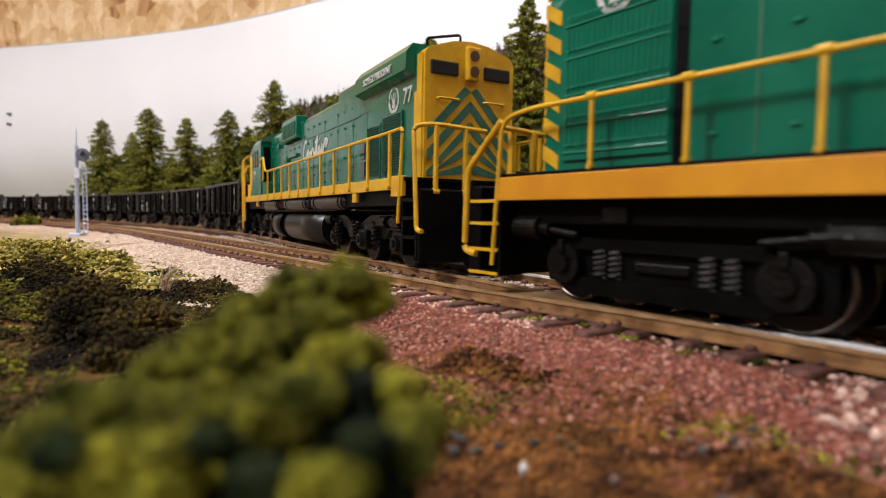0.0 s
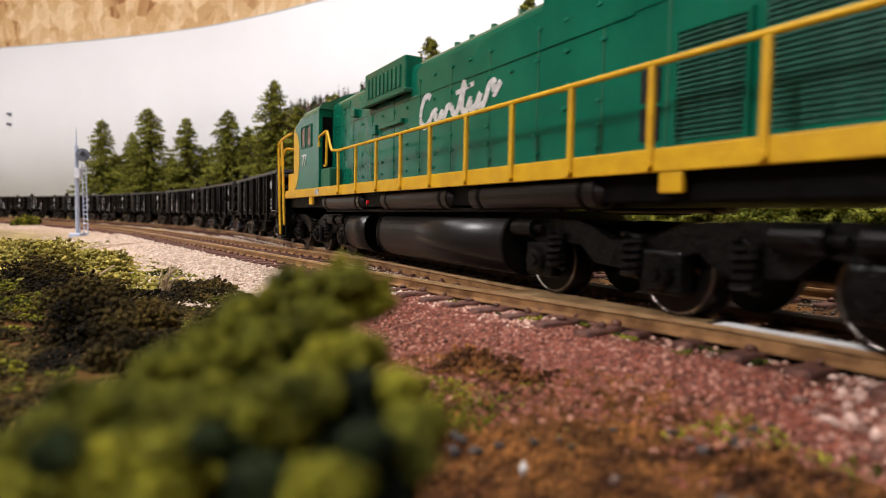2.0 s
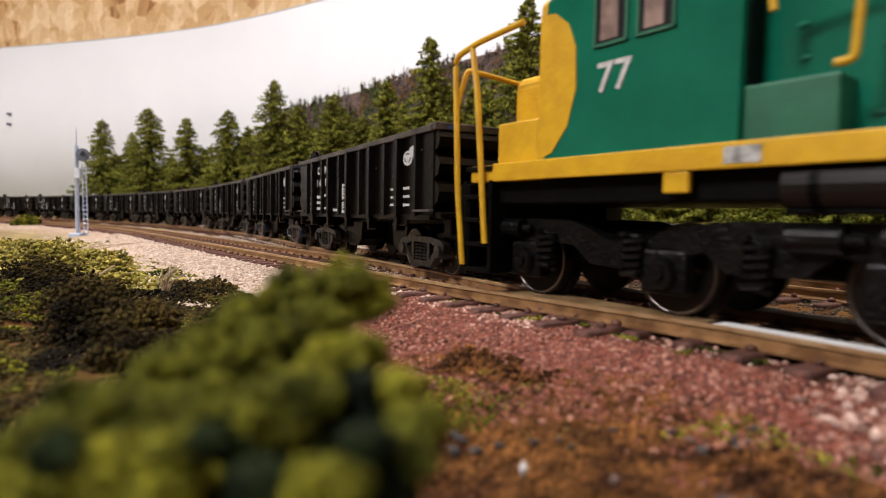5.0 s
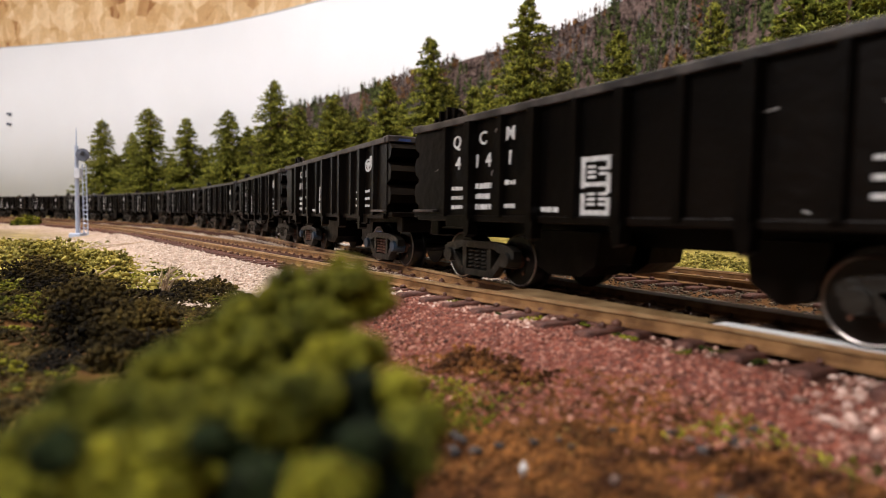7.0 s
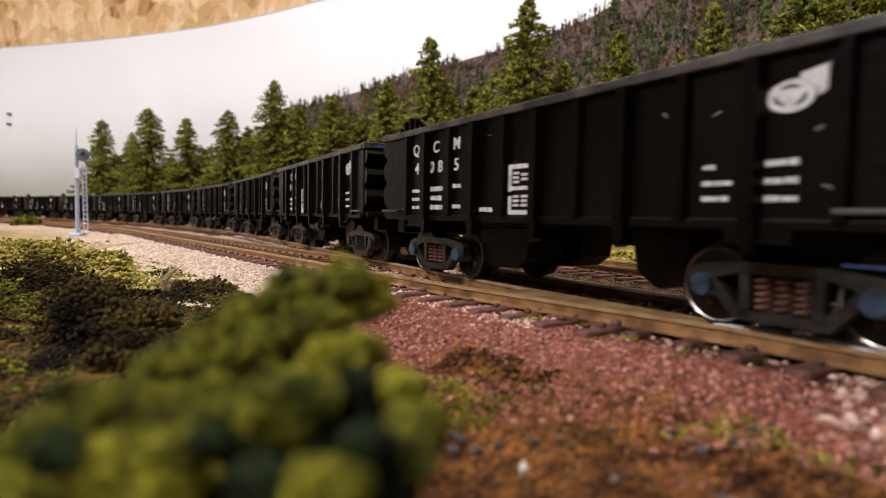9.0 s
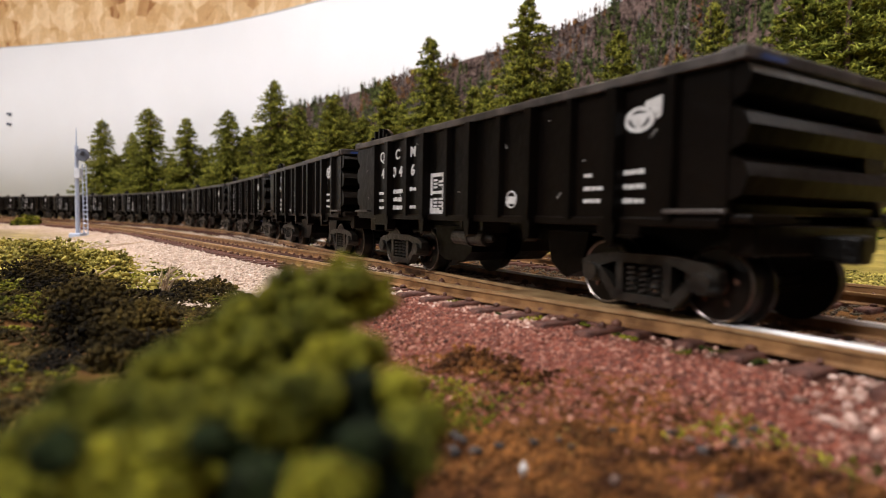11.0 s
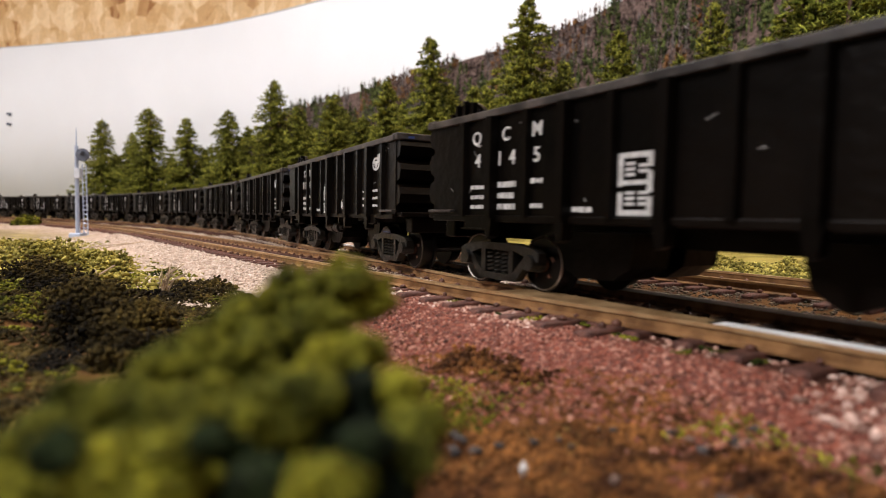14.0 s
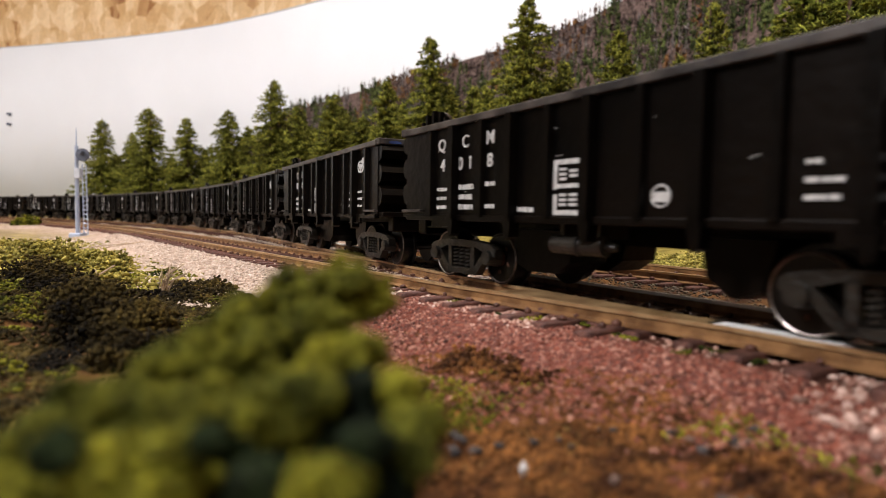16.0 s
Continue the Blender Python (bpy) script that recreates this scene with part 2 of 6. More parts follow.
def text_mesh(name, body, size, material, parent, x, y, z, side=-1, label="", thick=0.12, align="CENTER"):
    """Lettering on a vertical side: side -1 faces -y."""
    cu = bpy.data.curves.new(name, "FONT")
    cu.body, cu.size, cu.extrude, cu.align_x = body, size, thick, align
    cu.offset = size * 0.012
    tmp = bpy.data.objects.new(name, cu)
    me = bpy.data.meshes.new_from_object(tmp)
    bpy.data.objects.remove(tmp)
    m = Matrix.Diagonal((U, U, U, 1)) @ pose(x, y, z, 90, 0, 0 if side < 0 else 180)
    me.transform(m)
    me.name = name
    me.materials.clear()
    me.materials.append(material)
    ob = new(name, me)
    ob.parent = parent
    if label:
        ob["label"] = label
    return ob


def rocks(name, items, material, parent=None, seed=1, sub=1, rough=0.22):
    """Many small angular stones or foam crumbs in one mesh: items of (x, y, z, size, squash)."""
    rng = np.random.default_rng(seed)
    bm = bmesh.new()
    bmesh.ops.create_icosphere(bm, subdivisions=sub, radius=1)
    V = np.array([v.co[:] for v in bm.verts])
    F = np.array([[v.index for v in f.verts] for f in bm.faces])
    bm.free()
    it = np.array(items, float)
    n, k = len(it), len(V)
    jit = 1 + rng.normal(0, rough, (n, k, 1))
    sc = rng.uniform(0.7, 1.3, (n, 1, 3))
    sc[:, 0, 2] *= it[:, 4]
    P = V[None] * jit * sc * it[:, None, 3:4]
    a = rng.uniform(0, 6.28, n)
    c, s = np.cos(a)[:, None], np.sin(a)[:, None]
    P = np.stack([P[..., 0] * c - P[..., 1] * s, P[..., 0] * s + P[..., 1] * c, P[..., 2]], -1) + it[:, None, :3]
    FF = (F[None] + (np.arange(n) * k)[:, None, None]).reshape(-1, 3)
    me = bpy.data.meshes.new(name)
    me.vertices.add(n * k)
    me.vertices.foreach_set("co", (P.reshape(-1) * U))
    me.loops.add(len(FF) * 3)
    me.loops.foreach_set("vertex_index", FF.reshape(-1).astype(np.int32))
    me.polygons.add(len(FF))
    me.polygons.foreach_set("loop_start", np.arange(0, len(FF) * 3, 3, dtype=np.int32))
    me.update()
    me.validate()
    me.materials.append(material)
    ob = new(name, me)
    ob.parent = parent
    return ob


# ---- room ----
def osb_material():
    """Pressed wood strands lying every way, pale, with a few dark knots of bark."""
    m = bpy.data.materials.new("oriented_strand_board")
    m.use_nodes = True
    nt = m.node_tree
    b = nt.nodes["Principled BSDF"]
    b.inputs["Roughness"].default_value = 0.65
    tc = nt.nodes.new("ShaderNodeTexCoord")
    warp = nt.nodes.new("ShaderNodeTexNoise")
    warp.inputs["Scale"].default_value, warp.inputs["Detail"].default_value = 14, 3
    nt.links.new(tc.outputs["Object"], warp.inputs["Vector"])
    bend = nt.nodes.new("ShaderNodeVectorMath")
    bend.operation = "MULTIPLY_ADD"
    bend.inputs[1].default_value = (0.03, 0.03, 0.03)
    nt.links.new(warp.outputs["Color"], bend.inputs[0])
    nt.links.new(tc.outputs["Object"], bend.inputs[2])

    def strands(turn, squeeze, scale):
        mp = nt.nodes.new("ShaderNodeMapping")
        mp.inputs["Rotation"].default_value = turn
        mp.inputs["Scale"].default_value = squeeze
        nt.links.new(bend.outputs["Vector"], mp.inputs["Vector"])
        v = nt.nodes.new("ShaderNodeTexVoronoi")
        v.inputs["Scale"].default_value = scale
        nt.links.new(mp.outputs["Vector"], v.inputs["Vector"])
        sp = nt.nodes.new("ShaderNodeSeparateColor")
        nt.links.new(v.outputs["Color"], sp.inputs["Color"])
        return sp.outputs["Red"], v.outputs["Distance"]

    def lerp(fac, a, c):
        x = nt.nodes.new("ShaderNodeMix")
        x.inputs["Factor"].default_value = 0.5
        if fac:
            nt.links.new(fac, x.inputs["Factor"])
        nt.links.new(a, x.inputs["A"])
        nt.links.new(c, x.inputs["B"])
        return x.outputs["Result"]
    a, da = strands((0.0, 0.5, 0.7), (1.0, 1.0, 0.4), 34)
    c, dc = strands((0.3, 1.3, 0.2), (1.0, 1.0, 0.35), 40)
    e, de = strands((0.9, -0.5, 0.4), (0.5, 1.0, 1.0), 28)
    pick = nt.nodes.new("ShaderNodeTexNoise")
    pick.inputs["Scale"].default_value, pick.inputs["Detail"].default_value = 22, 2
    nt.links.new(tc.outputs["Object"], pick.inputs["Vector"])
    sharp = nt.nodes.new("ShaderNodeMapRange")
    sharp.inputs["From Min"].default_value, sharp.inputs["From Max"].default_value = 0.44, 0.56
    nt.links.new(pick.outputs["Fac"], sharp.inputs["Value"])
    tone = lerp(None, lerp(sharp.outputs["Result"], a, c), e)
    r = nt.nodes.new("ShaderNodeValToRGB")
    el = r.color_ramp.elements
    el[0].position, el[0].color = 0.1, (0.3, 0.13, 0.04, 1)
    el[1].position, el[1].color = 0.85, (0.78, 0.6, 0.38, 1)
    el.new(0.2).color = (0.52, 0.31, 0.13, 1)
    el.new(0.5).color = (0.64, 0.43, 0.22, 1)
    nt.links.new(tone, r.inputs["Fac"])
    fine = nt.nodes.new("ShaderNodeTexNoise")
    fine.inputs["Scale"].default_value, fine.inputs["Detail"].default_value = 160, 6
    nt.links.new(tc.outputs["Object"], fine.inputs["Vector"])
    hs = nt.nodes.new("ShaderNodeHueSaturation")
    mr = nt.nodes.new("ShaderNodeMapRange")
    mr.inputs["To Min"].default_value, mr.inputs["To Max"].default_value = 0.8, 1.2
    nt.links.new(fine.outputs["Fac"], mr.inputs["Value"])
    nt.links.new(mr.outputs["Result"], hs.inputs["Value"])
    nt.links.new(r.outputs["Color"], hs.inputs["Color"])
    nt.links.new(hs.outputs["Color"], b.inputs["Base Color"])
    bp = nt.nodes.new("ShaderNodeBump")
    bp.inputs["Strength"].default_value, bp.inputs["Distance"].default_value = 0.5, 0.001
    nt.links.new(lerp(sharp.outputs["Result"], da, dc), bp.inputs["Height"])
    nt.links.new(bp.outputs["Normal"], b.inputs["Normal"])
    return m


M_OSB = osb_material()

# the bent backdrop, seen from above: it follows the outside of the line
BACK_PTS = [(-2900, 1480), (-2000, 1480), (-1500, 1450), (-1070, 1375), (-546, 1212), (-195, 1015), (110, 790), (360, 540), (540, 260), (680, -80), (830, -330), (1300, -560)]
BACK_TOP = 384.0


def smooth_path(pts, n=8):
    out = []
    P = [Vector(p) for p in pts]
    for i in range(len(P) - 1):
        p0, p1, p2, p3 = P[max(i - 1, 0)], P[i], P[i + 1], P[min(i + 2, len(P) - 1)]
        for k in range(n):
            t = k / n
            out.append(0.5 * (2 * p1 + (p2 - p0) * t + (2 * p0 - 5 * p1 + 4 * p2 - p3) * t * t + (3 * p1 - p0 - 3 * p2 + p3) * t ** 3))
    out.append(P[-1])
    return out


BACK = smooth_path(BACK_PTS)


def path_normal(path, i):
    d = (path[min(i + 1, len(path) - 1)] - path[max(i - 1, 0)]).normalized()
    return Vector((d.y, -d.x)) * -1      # away from the layout


def band(path, o0, o1, z0, z1, lo=0, hi=None):
    """A standing band with thickness between offsets o0 and o1 (away from the layout)."""
    bm = bmesh.new()
    hi = len(path) if hi is None else hi
    rows = []
    for i in range(lo, hi):
        n = path_normal(path, i)
        a, b = path[i] + n * o0, path[i] + n * o1
        rows.append([bm.verts.new(c) for c in ((a.x, a.y, z0), (a.x, a.y, z1), (b.x, b.y, z1), (b.x, b.y, z0))])
    for A, Bq in zip(rows, rows[1:]):
        for k in range(4):
            bm.faces.new((A[k], A[(k + 1) % 4], Bq[(k + 1) % 4], Bq[k]))
    bm.faces.new(rows[0])
    bm.faces.new(rows[-1][::-1])
    bmesh.ops.recalc_face_normals(bm, faces=bm.faces)
    return bm


backdrop = tagged(part("backdrop", band(BACK, 0, 4, -60, BACK_TOP), M_SKY, smooth=False), "curved white painted hardboard backdrop behind the layout", "backdrop", kind="structure")
for p in backdrop.data.polygons:
    p.use_smooth = abs(p.normal.z) < 0.5
wall_osb = tagged(part("wall_back", band(BACK, 14, 30, BACK_TOP - 60, CEILING_Z), M_OSB), "raw chipboard wall above the white backdrop", "wall", kind="structure")
trim = tagged(part("trim", band(BACK, 0.2, 13.5, BACK_TOP + 0.3, BACK_TOP + 3), mat("grey_edge_strip", (0.4, 0.42, 0.46), 0.6, 0, (0.5, 0.52, 0.56), 20)), "thin grey strip along the backdrop's top edge", "trim", kind="structure")

bm = B()
box(bm, -3000, 1700, 1560, 1600, -1100, CEILING_Z)
box(bm, -3040, -3000, -2400, 1600, -1100, CEILING_Z)
box(bm, 1700, 1740, -2400, 1600, -1100, CEILING_Z)
box(bm, -3040, 1740, -2440, -2400, -1100, CEILING_Z)
tagged(part("wall_room", bm, M_ROOM), "plain pale walls of the hobby room", "wall", kind="structure")
tagged(part("floor", box(B(), -3040, 1740, -2440, 1600, -1120, -1100), mat("floor_carpet", (0.12, 0.11, 0.1), 0.95, 0, (0.16, 0.15, 0.13), 60, bump=0.5)), "dull grey room floor", "floor", kind="structure")
tagged(part("ceiling", box(B(), -3040, 1740, -2440, 1600, CEILING_Z, CEILING_Z + 20), M_CEIL), "white flat ceiling of the hobby room", "ceiling", kind="structure")

M_DIFF = glow("lamp_diffuser", (1.0, 0.968, 0.98), 6.0)
for lx, ly, watts in LIGHTS:
    fix = thing("ceiling_light", "white ceiling panel lamp with a flat diffuser", "ceiling light", "ceiling lamps")
    fix.location = (lx * U, ly * U, (CEILING_Z - 40) * U)
    part("housing", box(B(), -310, 310, -160, 160, 12, 40, 4), M_CEIL, fix)
    part("diffuser", box(B(), -300, 300, -150, 150, 6, 12), M_DIFF, fix)
    la = bpy.data.lights.new("panel_light", "AREA")
    la.shape, la.size, la.size_y, la.energy, la.color = "RECTANGLE", 0.6, 0.3, watts, (1.0, 0.968, 0.98)
    lo = new("panel_light", la)
    lo.location = (lx * U, ly * U, (CEILING_Z - 36) * U)


# ---- ground ----
def ground_z(x, y):
    w, b = lateral(x, y)
    z = -6.2
    t = abs(w)
    d = min(t, b)
    d = min(d, abs(w + 52))
    if d < 16:
        z = -2.95
    elif d < 28:
        z = -2.95 - (d - 16) / 12 * 3.2
    if w < -85:
        z += min((-w - 85) * 0.1, 34)
    n = noise.noise(Vector((x * 0.02, y * 0.02, 0))) * 1.6 + noise.noise(Vector((x * 0.09, y * 0.09, 3))) * 0.7
    if d > 16:
        z += n * min((d - 16) / 12, 1)
    if w > 40 and b > 60 and y > 90:
        z += 1.2
    return z


def axis(near0, near1, fine, lo, hi, grow=1.14):
    a = list(np.arange(near0, near1 + 0.1, fine))
    st = fine
    while a[-1] < hi:
        st *= grow
        a.append(min(a[-1] + st, hi))
    st = fine
    while a[0] > lo:
        st *= grow
        a.insert(0, max(a[0] - st, lo))
    return a


def ground_material():
    m = bpy.data.materials.new("scenic_ground")
    m.use_nodes = True
    nt = m.node_tree
    b = nt.nodes["Principled BSDF"]
    b.inputs["Roughness"].default_value = 0.95
    b.inputs["Specular IOR Level"].default_value = 0.2
    at = nt.nodes.new("ShaderNodeAttribute")
    at.attribute_name = "zone"
    tc = nt.nodes.new("ShaderNodeTexCoord")

    def two(a, c, scale):
        n = nt.nodes.new("ShaderNodeTexNoise")
        n.inputs["Scale"].default_value, n.inputs["Detail"].default_value = scale, 8
        nt.links.new(tc.outputs["Object"], n.inputs["Vector"])
        r = nt.nodes.new("ShaderNodeValToRGB")
        r.color_ramp.elements[0].position, r.color_ramp.elements[1].position = 0.38, 0.62
        r.color_ramp.elements[0].color, r.color_ramp.elements[1].color = (*a, 1), (*c, 1)
        nt.links.new(n.outputs["Fac"], r.inputs["Fac"])
        return r.outputs["Color"]

    def blend(fac, a, c):
        x = nt.nodes.new("ShaderNodeMix")
        x.data_type = "RGBA"
        nt.links.new(fac, x.inputs["Factor"])
        nt.links.new(a, x.inputs["A"])
        nt.links.new(c, x.inputs["B"])
        return x.outputs["Result"]
    sep = nt.nodes.new("ShaderNodeSeparateColor")
    nt.links.new(at.outputs["Color"], sep.inputs["Color"])
    earth = two((0.045, 0.018, 0.006), (0.15, 0.068, 0.018), 160)
    green = two((0.14, 0.11, 0.02), (0.32, 0.25, 0.06), 60)
    pale = two((0.36, 0.26, 0.2), (0.52, 0.4, 0.32), 300)
    red = two((0.07, 0.024, 0.014), (0.15, 0.06, 0.04), 300)
    c = blend(sep.outputs["Red"], earth, pale)
    c = blend(sep.outputs["Green"], c, green)
    c = blend(sep.outputs["Blue"], c, red)
    nt.links.new(c, b.inputs["Base Color"])
    n = nt.nodes.new("ShaderNodeTexNoise")
    n.inputs["Scale"].default_value, n.inputs["Detail"].default_value = 900, 6
    nt.links.new(tc.outputs["Object"], n.inputs["Vector"])
    bp = nt.nodes.new("ShaderNodeBump")
    bp.inputs["Strength"].default_value, bp.inputs["Distance"].default_value = 0.9, 0.001
    nt.links.new(n.outputs["Fac"], bp.inputs["Height"])
    nt.links.new(bp.outputs["Normal"], b.inputs["Normal"])
    return m


def zone(x, y):
    """Pale ballast, turf and red grit shares of the ground."""
    w, b = lateral(x, y)
    d = min(abs(w), b, abs(w + 52))
    wob = noise.noise(Vector((x * 0.03, y * 0.03, 7))) * 8
    pale = 1.0 if d < 22 + wob else 0.0
    far = y > 120
    if far and w > 0 and (b < 62 + wob * 2 or y > 200):
        pale = 1.0
    red = 0.0
    if w < -13 and x > -40:
        pale = 0.0
    if not far and 9 < w < 14:
        red = 1.0
    if not far and 14 < w < 31 + wob:
        red = 1.0
    g = 0.0
    if w < -80 - wob:
        g = 1.0
    if w > 0 and b > 42 + wob * 1.5 and y > 150:
        g = 0.7 if noise.noise(Vector((x * 0.012, y * 0.012, 4))) > 0.0 else 0.15
    if y < 80 and w > 40:
        g = max(0.0, noise.noise(Vector((x * 0.05, y * 0.05, 9)))) * 0.9
    return pale, g, red


gx = axis(-90, 110, 1.6, -2950, 1650)
gy = axis(22, 240, 1.6, -1500, 1478)
vs, zs = [], []
for yy in gy:
    for xx in gx:
        vs.append((xx * U, yy * U, ground_z(xx, yy) * U))
        zs.append((*zone(xx, yy), 1.0))
nx = len(gx)
fs = [(j * nx + i, j * nx + i + 1, (j + 1) * nx + i + 1, (j + 1) * nx + i) for j in range(len(gy) - 1) for i in range(nx - 1)]
me = bpy.data.meshes.new("ground")
me.from_pydata(vs, [], fs)
att = me.color_attributes.new("zone", "FLOAT_COLOR", "POINT")
att.data.foreach_set("color", np.array(zs, np.float32).reshape(-1))
me.materials.append(ground_material())
for p in me.polygons:
    p.use_smooth = True
ground = tagged(new("ground", me), "scenic layout ground of grit, turf and brown earth", "ground", kind="structure")


# ---- track ----
RAIL_PROFILE = [(-0.45, 0), (0.45, 0), (0.45, -0.5), (0.16, -0.68), (0.16, -1.6), (0.95, -1.95), (0.95, -2.1), (-0.85, -2.1), (-0.85, -1.95), (-0.18, -1.7), (-0.18, -0.65), (-0.45, -0.5)]


def rail(name, pts, parent, top):
    """A rail along points (x, y, heading), head polished or dull."""
    bm = bmesh.new()
    rings = []
    for x, y, a in pts:
        rings.append([bm.verts.new((x + u * math.sin(a), y - u * math.cos(a), z)) for u, z in RAIL_PROFILE])
    n = len(RAIL_PROFILE)
    for A, C in zip(rings, rings[1:]):
        for k in range(n):
            f = bm.faces.new((A[k], A[(k + 1) % n], C[(k + 1) % n], C[k]))
            # The head's sides take its colour too, a painted highlight along the edge.
            f.material_index = 1 if k in (0, 1, 11) else 0
    bm.faces.new(rings[0])
    bm.faces.new(rings[-1][::-1])
    bmesh.ops.recalc_face_normals(bm, faces=bm.faces)
    ob = part(name, bm, M_RAIL_SIDE, parent)
    ob.data.materials.append(top)
    return ob


def shifted(fn, ss, w):
    return [(*off(fn(s), w), fn(s)[2]) for s in ss]


track_main = thing("railway_track", "brown-tied model track with worn metal rails", "track", kind="structure")
track_branch = thing("railway_track", "diverging model track with dull brown rails", "track", kind="structure")
track_rear = thing("railway_track", "second model track behind the train, rusty rails", "track", kind="structure")
S_ALL = np.concatenate([np.arange(-1600, -200, 20), np.arange(-200, 300, 6), np.arange(300, 1700, 40)])
JOINT = 52.0
rail("rail", shifted(main_at, [s for s in S_ALL if s < JOINT - 0.5] + [JOINT - 0.03], 8.7), track_main, M_RAIL_DULL)
rail("rail", shifted(main_at, [JOINT + 0.03] + [s for s in S_ALL if s > JOINT + 0.5], 8.7), track_main, M_RAIL_TOP)
rail("rail", shifted(main_at, S_ALL, -8.7), track_main, M_RAIL_TOP)
# the stock rail closes up to the main rail at the switch points and runs on beside it


def stock(q):
    """The diverging line's rail on the camera side, pulled in towards the switch points."""
    p = branch_at(q)
    return (*off(p, 8.7 - 3.5 * max(0.0, 1 - q / 50)), p[2])


W_END = lateral(*stock(0)[:2])[0]
RUN_S = (54.0, 60, 66, 74, 82, 92, 104)
RUN_ON = [stock(0)] + [(*off(main_at(v), W_END - 0.012 * (v - 54)), main_at(v)[2]) for v in RUN_S if off(main_at(v), W_END)[1] < stock(0)[1] - 1]
rail("rail", RUN_ON, track_main, M_RAIL_DULL)


def pose_flat(p, w):
    x, y = off(p, w)
    return pose(x * U, y * U, 0, 0, 0, math.degrees(p[2]))


def plate(name, near, material, label):
    """A flat strip at rail height from the main line's rail to a line of points before it."""
    bm = B()
    rows = []
    for x, y in near:
        d = np.hypot(MAIN_XY[:, 0] - x, MAIN_XY[:, 1] - y)
        s0 = float(GRID[::2][int(np.argmin(d))])
        s0 += (x - main_at(s0)[0]) * math.cos(main_at(s0)[2]) + (y - main_at(s0)[1]) * math.sin(main_at(s0)[2])
        fx, fy = off(main_at(s0), 8.2)
        rows.append([bm.verts.new(c) for c in ((x, y, 0.03), (fx, fy, 0.03), (fx, fy, -0.6), (x, y, -0.6))])
    for A, C in zip(rows, rows[1:]):
        for k in range(4):
            bm.faces.new((A[k], A[(k + 1) % 4], C[(k + 1) % 4], C[k]))
    bm.faces.new(rows[0])
    bm.faces.new(rows[-1][::-1])
    bmesh.ops.recalc_face_normals(bm, faces=bm.faces)
    return part(name, bm, material, track_main, label)


plate("closure_plate", [off(stock(q), -0.15) for q in (38, 30, 22, 14, 7, 2.1)], M_CLOSURE, "brown plate closing the gap between the rails")
# The blade's white stands in for its glint, even below the train.
plate("switch_blade", [off(p, -0.1) for p in [stock(1.7)] + RUN_ON], M_BLADE, "switch blade, its metal shine painted white")
part("joint_gap", box(B(), -0.5, 0.5, -1.2, 1.2, -0.5, 0.06), M_BLACK, track_main, "dark gap at the switch joint").matrix_local = pose_flat(stock(1.9), -1.4)
Q_ALL = list(np.arange(8, 1150, 10))
rail("rail", [stock(q) for q in [0] + Q_ALL], track_branch, M_RAIL_DULL)
rail("rail", shifted(branch_at, [q for q in Q_ALL if q > 90], -8.7), track_branch, M_RAIL_DULL)
for w in (-8.7, 8.7):
    rail("rail", shifted(rear_at, S_ALL, w), track_rear, M_RAIL_DULL)

tie_bm = box(B(), -1.35, 1.35, -15.4, 15.4, -3.9, -2.0, 0.42)
tie_mesh = part("tie", tie_bm, M_TIE, track_main)
tie_mesh.matrix_local = Matrix.Translation((0, 0, 0))
rng = random.Random(5)


def pose_at(p, w=0.0, dz=0.0, jit=0.0):
    x, y = off(p, w)
    return pose(x * U, y * U, dz * U, 0, 0, math.degrees(p[2]) + rng.uniform(-jit, jit))


first = True
spikes = []
for fn, ss, parent in ((main_at, np.arange(-1500, 160, 7.0), track_main), (branch_at, np.arange(14, 1100, 7.0), track_branch), (rear_at, np.arange(-500, 200, 7.0), track_rear)):
    for s in ss:
        m = pose_at(fn(s), rng.uniform(-0.5, 0.5), rng.uniform(-0.08, 0.04), 1.5)
        if fn is main_at and s > 34:
            m = pose_at(fn(s), 0.9 + rng.uniform(-0.5, 0.5), rng.uniform(-0.04, 0.08), 2.0) @ Matrix.Diagonal((1.05, 1.07, 1, 1))
            spikes.append((*off(fn(s), W_END + 1.5), 0.0, parent))
        if first:
            tie_mesh.matrix_local = m
            first = False
        else:
            same("tie", tie_mesh, parent, m)
        for w in (7.2, 10.3, -7.2, -10.3):
            x, y = off(fn(s), w)
            spikes.append((x, y, math.degrees(fn(s)[2]), parent))
for k, parent in enumerate((track_main, track_branch, track_rear)):
    heads = [(x, y, -1.75, rng.uniform(0.55, 0.72), 0.8) for x, y, a, pp in spikes if pp is parent and math.hypot(x, y) < 420]
    tagged(rocks("spike_heads", heads, M_SPIKE, parent, 90 + k, rough=0.1), kind="stuff")

# ---- ballast and grit, lying loose ----
nrng = np.random.default_rng(11)


def sprinkle(n, xr, yr, keep, size, squash=0.75, lift=0.0):
    out = []
    while len(out) < n:
        x, y = nrng.uniform(*xr), nrng.uniform(*yr)
        w, b = lateral(x, y)
        if keep(x, y, w, b) and math.hypot(x, y) > 24:
            s = nrng.uniform(*size)
            out.append((x, y, ground_z(x, y) + s * 0.25 + lift, s, squash))
    return out


